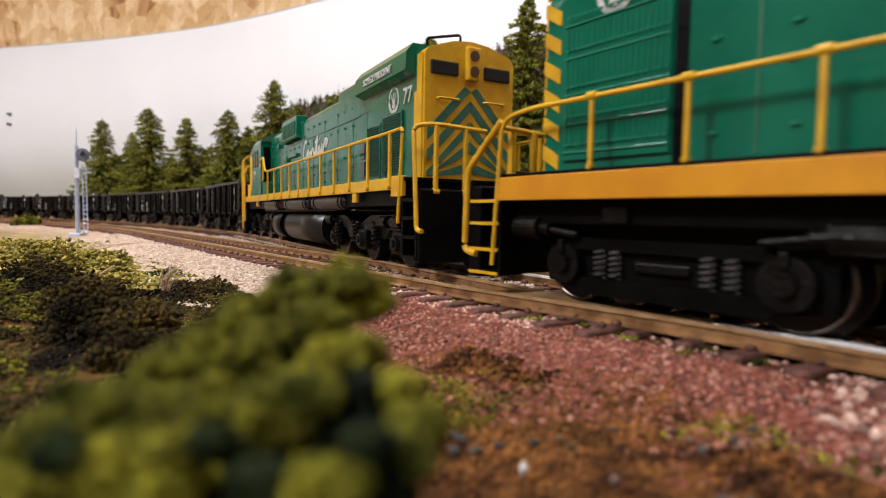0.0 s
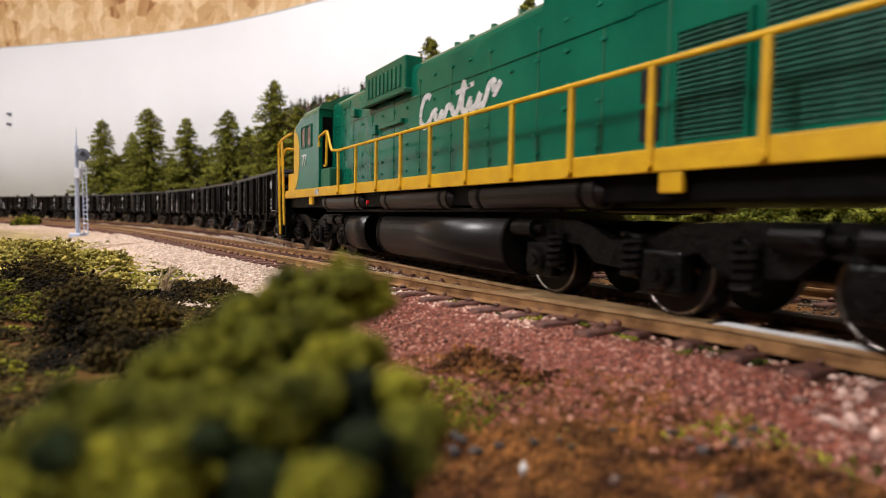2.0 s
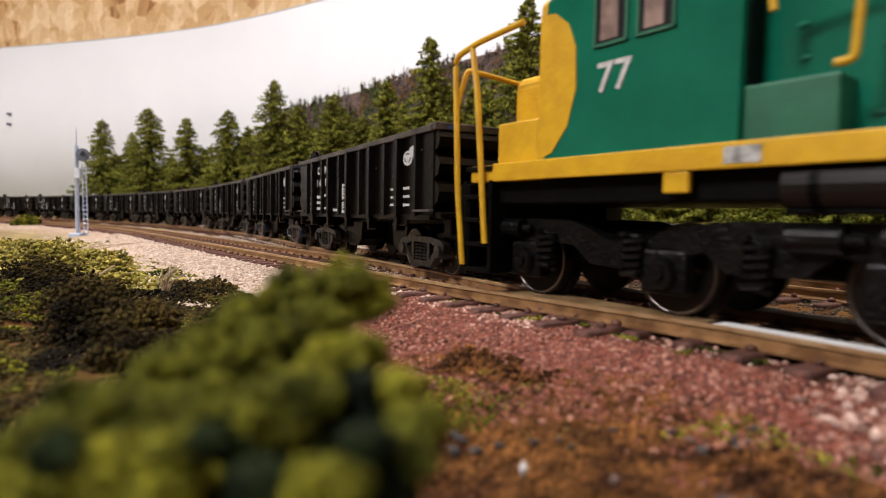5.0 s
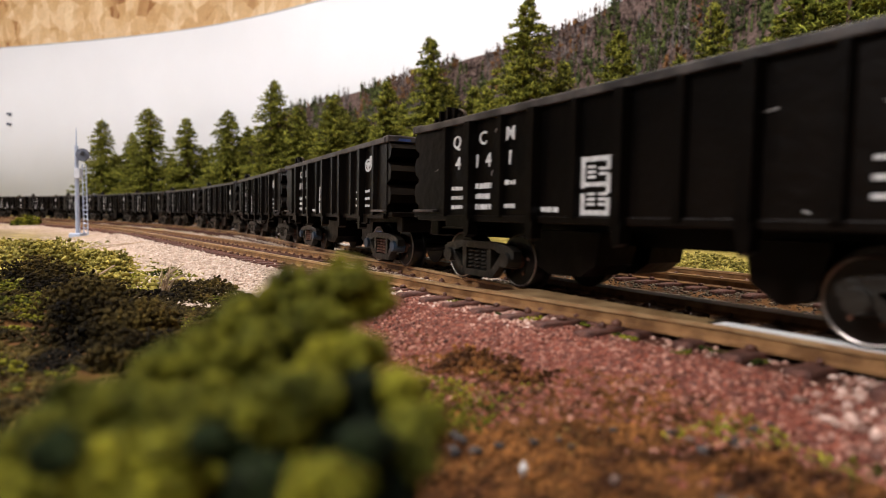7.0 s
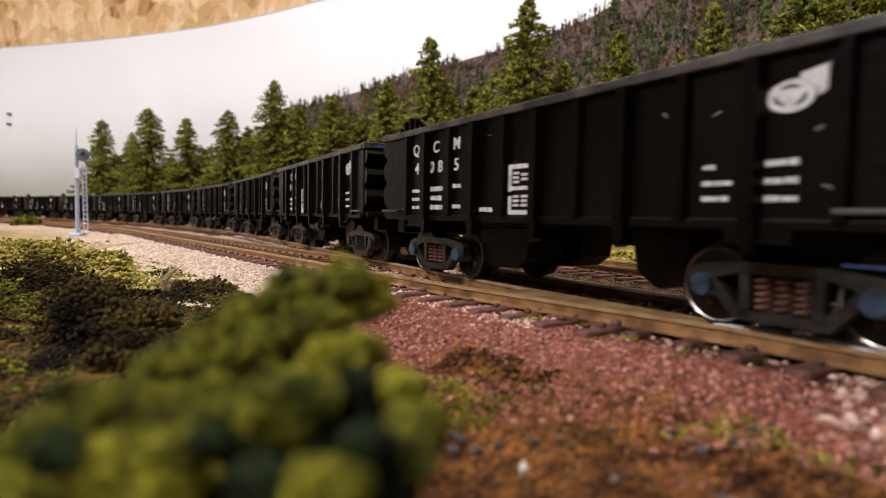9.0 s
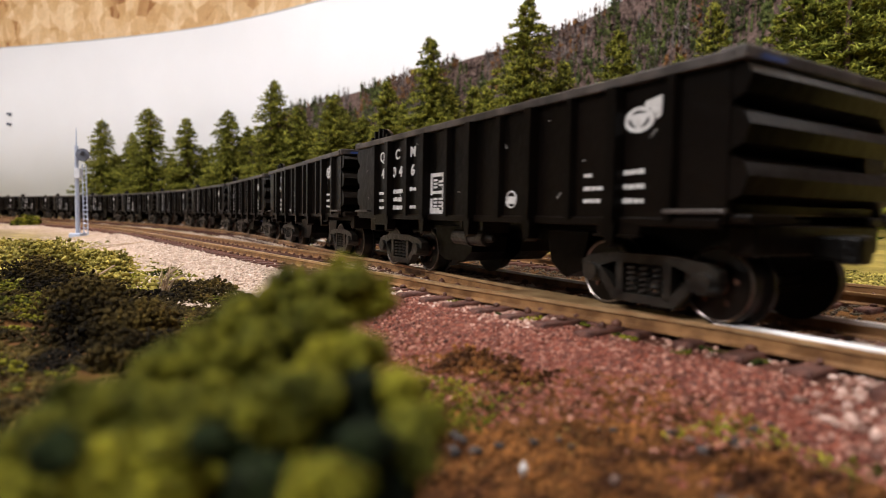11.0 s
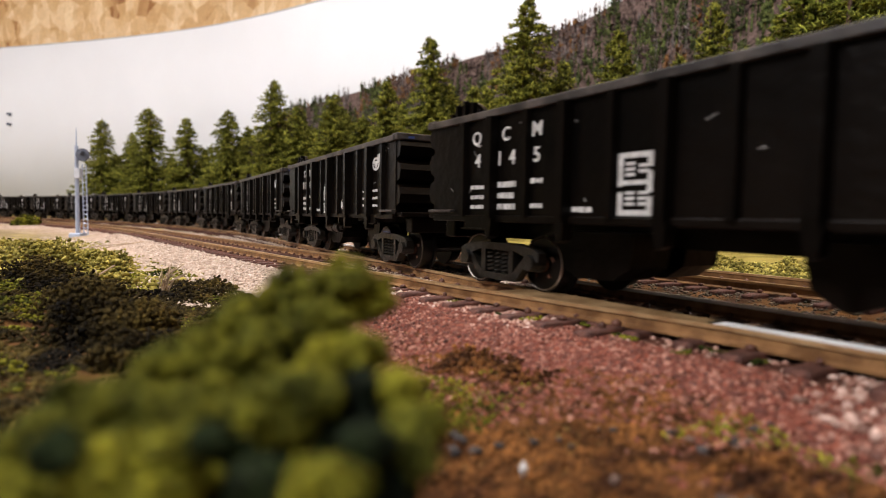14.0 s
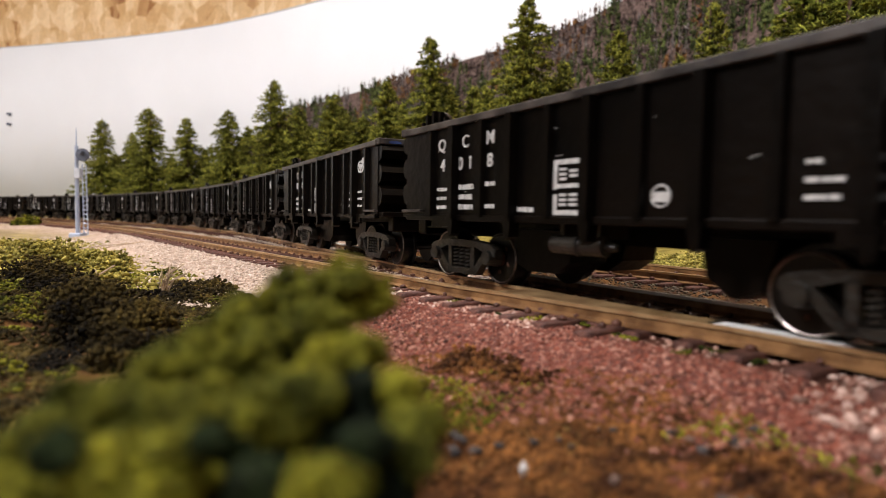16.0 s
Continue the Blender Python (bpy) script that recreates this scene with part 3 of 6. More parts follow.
tagged(rocks("ballast", sprinkle(20000, (-60, 70), (42, 210), lambda x, y, w, b: (w < 9.5 or w > 16.4 or nrng.random() < 0.2) and -16 < w < ((24 if x < 14 else 15.5) + nrng.normal(0, 1.5) if y < 115 else 28) and not (abs(abs(w) - 8.7) < 2), (0.24, 0.5)), M_BALLAST), "pinkish grey loose track ballast", "ballast", kind="stuff")
tagged(rocks("red_grit", sprinkle(17000, (-30, 75), (30, 135), lambda x, y, w, b: (21 if x < 14 else 16.4) + abs(nrng.normal(0, 1)) < w < 31 + nrng.normal(0, 4) + 8 * noise.noise(Vector((x * 0.07, y * 0.07, 3))), (0.16, 0.42)), M_REDSTONE, seed=2), "red-brown grit beside the track", "grit", kind="stuff")
tagged(rocks("verge_grit", sprinkle(6000, (-24, 16), (50, 96), lambda x, y, w, b: 23 + abs(nrng.normal(0, 2)) < w < 46 and x > -26 + (96 - y) * 0.25, (0.16, 0.4)), M_REDSTONE, seed=9), "red-brown grit along the verge", "grit", kind="stuff")
tagged(rocks("pale_grit", sprinkle(21000, (-280, -5), (110, 380), lambda x, y, w, b: w > 12 and b < 48 + 10 * noise.noise(Vector((x * 0.03, y * 0.03, 5))), (0.3, 0.62)), M_PALESTONE, seed=3), "pale beige gravel between the tracks", "gravel", kind="stuff")
tagged(rocks("dusty_ballast", sprinkle(9000, (-230, 20), (112, 360), lambda x, y, w, b: -16 < w < 14 and abs(abs(w) - 8.7) > 1.4, (0.3, 0.6), lift=0.55), M_PALESTONE, seed=8), "pale dusty ballast between the ties", "ballast", kind="stuff")
tagged(rocks("moss_specks", sprinkle(700, (0, 50), (46, 112), lambda x, y, w, b: 13.2 < w < 21 and noise.noise(Vector((x * 0.2, y * 0.2, 31))) > 0.22, (0.12, 0.3), lift=0.3), M_BUSH, seed=12), "green moss specks along the tie ends", "moss", kind="stuff")
tagged(rocks("dark_grit", sprinkle(42, (-4, 28), (34, 48), lambda x, y, w, b: noise.noise(Vector((x * 0.16, y * 0.16, 12))) > 0.16, (0.25, 0.6), lift=0.3), M_DARKSTONE, seed=4), "dark mixed stones in the foreground", "stones", kind="stuff")
tagged(rocks("foreground_gravel", sprinkle(360, (26, 56), (32, 58), lambda x, y, w, b: math.hypot((x - 39) / 6.5, (y - 45) / 8) < 1 + nrng.normal(0, 0.2), (0.25, 0.65), lift=0.2), M_ROSESTONE, seed=6), "pinkish gravel patch in the foreground", "gravel", kind="stuff")
tagged(rocks("rear_ballast", sprinkle(10000, (0, 150), (60, 220), lambda x, y, w, b: -74 < w < -13, (0.18, 0.42)), M_DIRTSTONE, seed=5), "brown dirty ballast round the second track", "ballast", kind="stuff")


# ---- plants ----
def blob_points(n, c, r, rng2, flat=0.8):
    out = []
    for _ in range(n):
        v = rng2.normal(0, 1, 3)
        v /= np.linalg.norm(v)
        k = r * rng2.uniform(0.72, 1.0)
        out.append((c[0] + v[0] * k, c[1] + v[1] * k, c[2] + v[2] * k * flat))
    return out


def shrub(name, lobes, crumb, n_per, material, label, seed, category="shrub"):
    r2 = np.random.default_rng(seed)
    t = thing(name, label, category)
    items = []
    for x, y, z, r in lobes:
        sub = blob_points(max(26, min(int(r * 2.6), 40)), (x, y, z), r * r2.uniform(0.62, 0.85), r2)
        sub += blob_points(9, (x, y, z), r * 0.4, r2)
        for sx, sy, sz in sub:
            rr = r * r2.uniform(0.12, 0.5)
            for p in blob_points(int(n_per), (sx, sy, sz), rr, r2):
                items.append((*p, crumb * r2.uniform(0.6, 1.5), 0.9))
    ob = rocks("foliage", items, material, t, seed, rough=0.42)
    lx = lobes[0]
    part("stem", cyl(B(), (lx[0], lx[1], -8), (lx[0], lx[1], lx[2]), 0.6, 8, 0.3), M_TRUNK, t)
    return t


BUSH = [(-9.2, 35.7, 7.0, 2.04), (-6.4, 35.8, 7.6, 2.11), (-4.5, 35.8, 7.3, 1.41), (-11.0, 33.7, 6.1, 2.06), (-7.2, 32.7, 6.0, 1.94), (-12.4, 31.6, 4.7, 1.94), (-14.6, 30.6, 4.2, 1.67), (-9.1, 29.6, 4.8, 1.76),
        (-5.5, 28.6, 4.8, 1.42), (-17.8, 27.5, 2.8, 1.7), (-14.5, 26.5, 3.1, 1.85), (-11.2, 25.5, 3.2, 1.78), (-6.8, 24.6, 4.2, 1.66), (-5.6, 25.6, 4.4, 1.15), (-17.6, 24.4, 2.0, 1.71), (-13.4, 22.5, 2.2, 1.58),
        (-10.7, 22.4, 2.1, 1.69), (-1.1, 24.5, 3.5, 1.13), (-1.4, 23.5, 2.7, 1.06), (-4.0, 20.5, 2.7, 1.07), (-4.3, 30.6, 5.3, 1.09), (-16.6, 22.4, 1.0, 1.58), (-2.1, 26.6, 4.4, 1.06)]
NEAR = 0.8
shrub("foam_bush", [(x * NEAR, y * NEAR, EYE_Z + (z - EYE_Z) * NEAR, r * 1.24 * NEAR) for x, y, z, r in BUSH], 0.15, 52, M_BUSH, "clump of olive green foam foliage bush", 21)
# Added dark tufts that stand for the shaded hollows in and under the bush.
SHADE_LOBES = [(-6.4, 20.4, 2.6, 1.3), (-14.6, 21.5, 3.2, 0.8), (-8.8, 21.5, 3.8, 0.55), (-2.9, 22.2, 3.4, 1.05), (-3.7, 26.6, 4.3, 1.35),
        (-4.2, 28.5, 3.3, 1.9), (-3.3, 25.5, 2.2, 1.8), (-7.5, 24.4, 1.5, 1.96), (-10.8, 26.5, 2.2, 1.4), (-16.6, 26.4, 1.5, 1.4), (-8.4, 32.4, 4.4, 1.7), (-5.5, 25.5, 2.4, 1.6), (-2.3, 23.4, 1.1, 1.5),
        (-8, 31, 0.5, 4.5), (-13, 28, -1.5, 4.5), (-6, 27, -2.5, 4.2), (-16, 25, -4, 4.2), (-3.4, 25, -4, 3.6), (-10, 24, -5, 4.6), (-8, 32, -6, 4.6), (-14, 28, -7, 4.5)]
shrub("foam_bush", [(x * NEAR, y * NEAR, EYE_Z + (z - EYE_Z) * NEAR, r * NEAR) for x, y, z, r in SHADE_LOBES], 0.16, 40, M_BUSH_SHADE, "dark green foam tufts painting the shade in the bush", 29)
shrub("foam_bush", [(-42, 78, -4.5, 7), (-52, 84, -4, 8), (-60, 95, -4, 8), (-36, 68, -6, 6), (-30, 62, -7, 5)], 0.24, 70, M_BUSH_DARK, "low dark green foam shrub", 22)
shrub("foam_bush", [(-68, 110, -4.5, 8), (-85, 125, -4.5, 9), (-100, 140, -5, 9), (-78, 118, -6, 9)], 0.28, 60, M_BUSH_DARK, "low dark green foam shrub", 23)
shrub("foam_bush", [(-95, 165, -5.5, 9), (-120, 180, -5, 9), (-140, 200, -5, 10), (-110, 190, -6, 9)], 0.4, 34, M_GRASS, "yellow green turf clump", 24)
shrub("foam_bush", [(-410, 572, -2, 12), (-422, 575, -3, 8)], 0.6, 34, M_BUSH, "small round green bush beside the line", 25)


def turf(name, n, xr, yr, keep, size, material, label, seed):
    """Low scattered foam turf in patches."""
    r2 = np.random.default_rng(seed)
    items = []
    while len(items) < n:
        x, y = r2.uniform(*xr), r2.uniform(*yr)
        w, b = lateral(x, y)
        q = noise.noise(Vector((x * 0.045, y * 0.045, seed))) + 0.5 * noise.noise(Vector((x * 0.16, y * 0.16, seed)))
        if keep(x, y, w, b, q) and math.hypot(x, y) > 26:
            lift = max(0.0, q) * r2.uniform(0, 1)
            sz = r2.uniform(*size)
            items.append((x, y, ground_z(x, y) + sz * 0.2 + lift * size[1] * 9, sz, 0.8))
    return tagged(rocks(name, items, material, None, seed, rough=0.42), label, "turf", kind="stuff")


LEFT = lambda x, y: x < -24 - (y - 60) * 0.25
turf("dark_turf", 30000, (-130, -18), (38, 150), lambda x, y, w, b, q: LEFT(x, y) and b > 30 and q > -0.35, (0.2, 0.45), M_BUSH_DARK, "dark green and brown foam ground cover", 51)
turf("olive_turf", 15000, (-150, -22), (45, 170), lambda x, y, w, b, q: LEFT(x, y) and b > 34 and q > 0.16 - max(0, y - 70) * 0.006, (0.16, 0.36), M_BUSH, "olive foam tufts on the ground cover", 52)
turf("yellow_turf", 17000, (-330, -60), (130, 330), lambda x, y, w, b, q: b > 36 + 30 * q and q > -0.2, (0.35, 0.85), M_GRASS, "yellow green turf beside the gravel", 53)
turf("brown_turf", 15000, (-8, 70), (27, 72), lambda x, y, w, b, q: w > 30 + 9 * q, (0.14, 0.36), M_MOSS, "brown earthy ground cover", 54)
turf("moss_turf", 1300, (-2, 70), (30, 66), lambda x, y, w, b, q: w > 28 and q > 0.05, (0.1, 0.24), M_BUSH, "thin olive moss on brown earth", 55)
turf("verge_turf", 16000, (40, 230), (60, 300), lambda x, y, w, b, q: -125 < w < -74, (0.25, 0.65), M_GRASS, "yellow green grass verge behind the tracks", 56)


def needles(name, base, way, length, width, material, parent, seed):
    """Many thin three-sided tufts in one mesh, each from a base point along a direction."""
    r2 = np.random.default_rng(seed)
    base, way = np.array(base), np.array(way)
    n = len(base)
    way = way / np.linalg.norm(way, axis=1, keepdims=True)
    side = np.cross(way, r2.normal(0, 1, (n, 3)))
    side /= np.linalg.norm(side, axis=1, keepdims=True) + 1e-9
    third = np.cross(way, side)
    L, W = np.array(length)[:, None], np.array(width)[:, None]
    P = np.stack([base + side * W, base + (-0.5 * side + 0.87 * third) * W, base + (-0.5 * side - 0.87 * third) * W, base + way * L], 1).reshape(-1, 3) * U
    q = (np.arange(n) * 4)[:, None, None]
    F = (np.array([[0, 1, 3], [1, 2, 3], [2, 0, 3]])[None] + q).reshape(-1)
    me = bpy.data.meshes.new(name)
    me.vertices.add(n * 4)
    me.vertices.foreach_set("co", P.reshape(-1))
    me.loops.add(len(F))
    me.loops.foreach_set("vertex_index", F.astype(np.int32))
    me.polygons.add(len(F) // 3)
    me.polygons.foreach_set("loop_start", np.arange(0, len(F), 3, dtype=np.int32))
    me.update()
    me.validate()
    me.materials.append(material)
    ob = new(name, me)
    ob.parent = parent
    return ob


def conifer(x, y, z0, h, width, material, label, seed):
    """A model spruce: trunk, and drooping boughs of needle tufts with an uneven outline."""
    r2 = np.random.default_rng(seed)
    t = thing("conifer_tree", label, "tree", "model conifers")
    part("trunk", cyl(B(), (x, y, z0 - 5), (x, y, z0 + h * 0.97), h * 0.018, 8, h * 0.003), M_TRUNK, t)
    base, way, length, wid = [], [], [], []
    lean, sway = r2.uniform(-0.03, 0.03), r2.uniform(0, 6.28, 3)
    boughs = int(h * 2.5)
    for k in range(boughs):
        f = (k + r2.uniform(0, 1)) / boughs
        f = f ** 1.15
        a = r2.uniform(0, 6.28)
        lump = 1 + 0.2 * math.sin(2 * a + sway[0] + 9 * f) + 0.16 * math.sin(3 * a + sway[1] + 23 * f) + 0.1 * math.sin(f * 40 + sway[2])
        L = (width / 2 * (1 - f) ** 0.7 * lump + width * 0.035) * r2.uniform(0.7, 1.12)
        zz = z0 + h * (0.04 + 0.95 * f)
        steps = max(2, int(L / 2.2))
        for q in range(steps):
            u = (q + 0.7) / steps
            p = (x + math.cos(a) * L * u + lean * (zz - z0), y + math.sin(a) * L * u, zz - L * 0.42 * u + L * 0.18 * u * u)
            for _ in range(5):
                base.append([c + r2.normal(0, 0.7) for c in p])
                way.append((math.cos(a) + r2.normal(0, 0.8), math.sin(a) + r2.normal(0, 0.8), r2.normal(0.1, 0.6)))
                length.append(r2.uniform(1.8, 4.2))
                wid.append(r2.uniform(0.5, 1.0))
    for q in range(14):
        base.append((x + lean * h, y, z0 + h * (0.93 + 0.005 * q)))
        way.append((r2.normal(0, 0.4), r2.normal(0, 0.4), 1.0))
        length.append(3.4)
        wid.append(0.6)
    needles("crown", base, way, length, wid, material, t, seed)
    return t


def spot(px, d):
    """A plan point d mm ahead of the eye in the direction px (share of the half width times tan)."""
    return (px - 784) / 1021.8 * d, d


TREES = [(180, 900, 160, 58), (232, 920, 140, 52), (268, 880, 172, 80), (333, 840, 150, 62), (400, 780, 152, 64), (437, 800, 130, 60), (478, 700, 174, 66), (525, 690, 140, 60), (585, 620, 140, 56), (640, 650, 120, 56), (675, 580, 144, 52), (762, 510, 166, 50), (800, 540, 124, 46), (860, 500, 120, 46), (918, 450, 178, 56), (985, 470, 130, 50), (1090, 420, 138, 46), (1240, 400, 150, 34), (1400, 330, 150, 60), (1480, 300, 160, 64), (1560, 330, 170, 60), (1300, 420, 120, 60), (1010, 500, 110, 40), (205, 960, 110, 60), (300, 930, 100, 60), (365, 880, 110, 60), (505, 780, 120, 60), (555, 740, 120, 56), (612, 700, 130, 56), (710, 640, 130, 56), (735, 600, 110, 50), (830, 560, 130, 50), (880, 540, 100, 50), (955, 520, 130, 46), (1045, 470, 110, 44), (1150, 450, 100, 44), (1195, 430, 120, 40)]
for i, (px, d, h, w) in enumerate(TREES):
    x, y = spot(px, d)
    light = px > 1280
    conifer(x, y, ground_z(x, y) - 1, h, w * 1.5, M_CONIFER_LIGHT if light else M_CONIFER, "light green model conifer behind the track" if light else "dark green model conifer behind the track", 100 + i)


# ---- wooded hill against the backdrop ----
RIDGE_I = (33, 35, 37, 38, 40, 42, 44, 46, 48, 50, 52, 54, 60, 88)
RIDGE_Z = (90, 140, 188, 206, 217, 228, 238, 247, 253, 266, 289, 293, 300, 300)


def hill_profile(i):
    """Height of the ridge along the backdrop."""
    return float(np.interp(i, RIDGE_I, RIDGE_Z))


HI0, HI1 = 33, len(BACK)
hill = thing("wooded_hill", "brown and green wooded hillside against the backdrop", "hillside", kind="structure")
bm = B()
rows = []
hill_pts = []
hrng = np.random.default_rng(31)
for i in range(HI0, HI1):
    n = path_normal(BACK, i)
    H = hill_profile(i) - 6
    row = []
    for k in range(9):
        f = k / 8
        o = -60 + 56 * f
        p = BACK[i] + n * o
        row.append(bm.verts.new((p.x, p.y, -12 + (H + 12) * f ** 1.2)))
    p = BACK[i] + n * -1.5
    row.append(bm.verts.new((p.x, p.y, -12)))
    rows.append(row)
for A, C in zip(rows, rows[1:]):
    for k in range(9):
        bm.faces.new((A[k], A[k + 1], C[k + 1], C[k]))
part("slope", bm, M_FAR_WOOD, hill)


def far_trees(name, n, material, seed, hi, wid, patch):
    """Ragged narrow trees of one colour, growing in patches over the slope."""
    r2 = np.random.default_rng(seed)
    base, way, length, width = [], [], [], []
    while n > 0:
        i = r2.uniform(HI0, 64)
        j = int(i)
        f = i - j
        c = BACK[j] * (1 - f) + BACK[j + 1] * f
        nn = path_normal(BACK, j)
        g = r2.uniform(0.02, 1.0)
        if noise.noise(Vector((c.x * 0.022, c.y * 0.022 + g * 3.4, seed))) < patch:
            continue
        n -= 1
        H = hill_profile(i) - 6
        p = c + nn * (-60 + 56 * g)
        z = -12 + (H + 12) * g ** 1.2
        h, w = r2.uniform(*hi) * (1.15 - 0.55 * g), r2.uniform(*wid)
        base.append((p.x, p.y, z - 2))
        way.append((r2.normal(0, 0.03), r2.normal(0, 0.03), 1.0))
        length.append(h)
        width.append(w * 0.35)
        for q in range(7):
            u = r2.uniform(0.15, 0.9)
            a = r2.uniform(0, 6.28)
            base.append((p.x, p.y, z + h * u))
            way.append((math.cos(a), math.sin(a), r2.uniform(-0.1, 1.2)))
            length.append(w * (1.15 - u) * r2.uniform(1.0, 2.2))
            width.append(w * (1.1 - u) * 0.7)
    ob = needles(name, base, way, length, width, material, hill, seed)
    tagged(ob, kind="stuff")
    return ob


far_trees("bare_woods", 6000, M_FAR_WOOD, 41, (14, 34), (2.0, 4.2), -0.3)
far_trees("grey_woods", 3400, M_FAR_GREY, 43, (16, 44), (1.6, 3.4), -0.05)
far_trees("green_woods", 2300, M_FAR_GREEN, 42, (18, 50), (3.0, 6.4), -0.08)
far_trees("fresh_green_woods", 900, M_FAR_FRESH, 44, (16, 36), (3.0, 6.0), 0.12)
far_trees("autumn_woods", 1300, M_FAR_RUST, 45, (12, 30), (3.0, 5.5), 0.15)


# ---- signal mast beside the diverging track ----
sig = thing("signal_mast", "slender silver-blue signal mast with ladder and round target", "railway signal")
SX, SY = -252.0, 398.0
mast = part("mast", cyl(B(), (SX, SY, -7), (SX, SY, 56), 1.5, 12, 1.2), M_SILVER, sig)
part("finial", cyl(B(), (SX, SY, 56), (SX, SY, 68), 0.5, 8, 0.2), M_SILVER, mast)
part("base_plinth", box(B(), SX - 4, SX + 4, SY - 4, SY + 4, -7, -3.5, 0.5), M_SILVER, sig)
hd = part("signal_target", cyl(B(), (SX + 5, SY - 2.0, 50), (SX + 5, SY - 0.6, 50), 4.4, 22), M_SIGDARK, sig, "dark round target board")
part("hood", cyl(B(), (SX + 5, SY - 5.5, 51.5), (SX + 5, SY - 2.0, 51.5), 1.6, 12), M_SIGDARK, hd)
part("relay_box", box(B(), SX - 1, SX + 3.0, SY - 2.0, SY + 1.2, 34, 41, 0.4), M_WHITEBOX, sig)
ld = B()
for dx in (4.2, 7.0):
    tube(ld, [(SX + dx, SY, -6), (SX + dx * 0.9, SY, 44)], 0.35, 6)
lad = part("ladder_rail", ld, M_SILVER, sig)
rung = None
for k in range(15):
    if rung is None:
        rung = part("ladder_rung", tube(B(), [(SX + 4.1, SY, -3), (SX + 6.9, SY, -3)], 0.28, 6), M_SILVER, lad)
    else:
        same("ladder_rung", rung, lad, Matrix.Translation((-k * 0.03 * U, 0, k * 3.1 * U)))
# small fixings on the backdrop
for px, py, d in ((15, 202, 1330), (15, 220, 1330), (250, 193, 1270)):
    th = thing("wall_screw", "small dark screw head on the white backdrop", "screw", "backdrop screws")
    t0 = radians(PITCH_DOWN)
    u0, v0 = (px - 784) / 1021.8, (441 - py) / 1021.8
    cr, sr = math.cos(radians(-LEAN)), math.sin(radians(-LEAN))
    u1, v1 = u0 * cr + v0 * sr, -u0 * sr + v0 * cr
    way = Vector((u1, math.cos(t0) + v1 * math.sin(t0), -math.sin(t0) + v1 * math.cos(t0)))
    best = min(range(2000), key=lambda k: min((Vector((way.x * k, way.y * k)) - q).length for q in BACK[18:44]))
    pt = way * (best - 1)
    bm = cyl(B(), (pt.x, pt.y - 3.0, pt.z + EYE_Z), (pt.x, pt.y + 6.0, pt.z + EYE_Z), 3.2, 12)
    part("head", bm, M_SIGDARK, th)
# dry sticks lying in the grass
for i, (x, y, a, L) in enumerate(((-160, 240, 15, 26), (-150, 246, 25, 20), (-76, 122, 75, 8))):
    tw = thing("dry_twig", "pale dry straw twig lying in the grass", "twig", "loose twigs")
    z = ground_z(x, y) + 1.2
    part("stem", tube(B(), [(x, y, z), (x + L * 0.5 * math.cos(radians(a)), y + L * 0.5 * math.sin(radians(a)), z + 2.2), (x + L * math.cos(radians(a)), y + L * math.sin(radians(a)), z + 3.8)], 0.2, 6), M_STRAW, tw)
    part("shoot", tube(B(), [(x + L * 0.4 * math.cos(radians(a)), y + L * 0.4 * math.sin(radians(a)), z + 1.8), (x + L * 0.7 * math.cos(radians(a + 25)), y + L * 0.7 * math.sin(radians(a + 25)), z + 3.0)], 0.12, 6), M_STRAW, tw)
# a wisp of dry straw standing in the dark cover
wisp = thing("straw_wisp", "pale wisp of dry straw fibres in dark ground cover", "straw")
wr = random.Random(8)
for k in range(16):
    bx, by = -63.5 + wr.uniform(-0.8, 0.8), 131 + wr.uniform(-0.8, 0.8)
    lean_x, up = wr.uniform(-1.0, 7.5), wr.uniform(3.0, 7.0)
    z = ground_z(bx, by) - 0.3
    part("fibre", tube(B(), [(bx, by, z), (bx + lean_x * 0.4, by + wr.uniform(-1, 1), z + up * 0.7), (bx + lean_x, by + wr.uniform(-2, 2), z + up)], 0.13, 5), M_STRAW, wisp)
ws = thing("white_pebble", "single bright white pebble on brown earth", "pebble")
rocks("stone", [(6.0, 40.0, -5.3, 0.45, 0.9)], M_WHITE, ws, 77)


# ---- train: where it is along the line at each time ----
TIMES = (0, 0.5, 1, 1.5, 2, 2.5, 3, 3.5, 4.2, 6.3, 7, 7.5, 8, 8.5, 9.2, 11.3, 12, 12.5, 13, 13.5, 14, 15, 15.5, 16)
SLIP = (-3.59, -2.14, -1.46, -0.02, 2.15, 1.99, 2.33, 3.0, 3.0, 0.09, -1.54, -0.84, -2.02, -0.99, 0.54, -2.62, 0.23, -1.2, 0.6, -0.9, 0.38, 1.21, 2.63, 2.24)
SPEED, GAIN = 49.518, 0.1880


def travel(t):
    return SPEED * (t - 8) + GAIN * (t - 8) ** 2 + float(np.interp(t, TIMES, SLIP))


ROW_T = [0.0, 0.1, 0.3] + [0.5 * i for i in range(1, 32)] + [15.7, 15.9, 16.0]


def train_rows(s0, bogie):
    """Rows for a vehicle whose middle stands at s0 when t = 8, riding on its two trucks."""
    rows = []
    for t in ROW_T:
        s = s0 + travel(t)
        x0, y0, _ = main_at(s - bogie)
        x1, y1, _ = main_at(s + bogie)
        rows.append((t, pose((x0 + x1) / 2 * U, (y0 + y1) / 2 * U, 0, 0, 0, math.degrees(math.atan2(y1 - y0, x1 - x0)))))
    return rows


MOVES = []      # (thing, s0, bogie spacing)
ROLLERS = []    # (wheelset, x, z, radius)


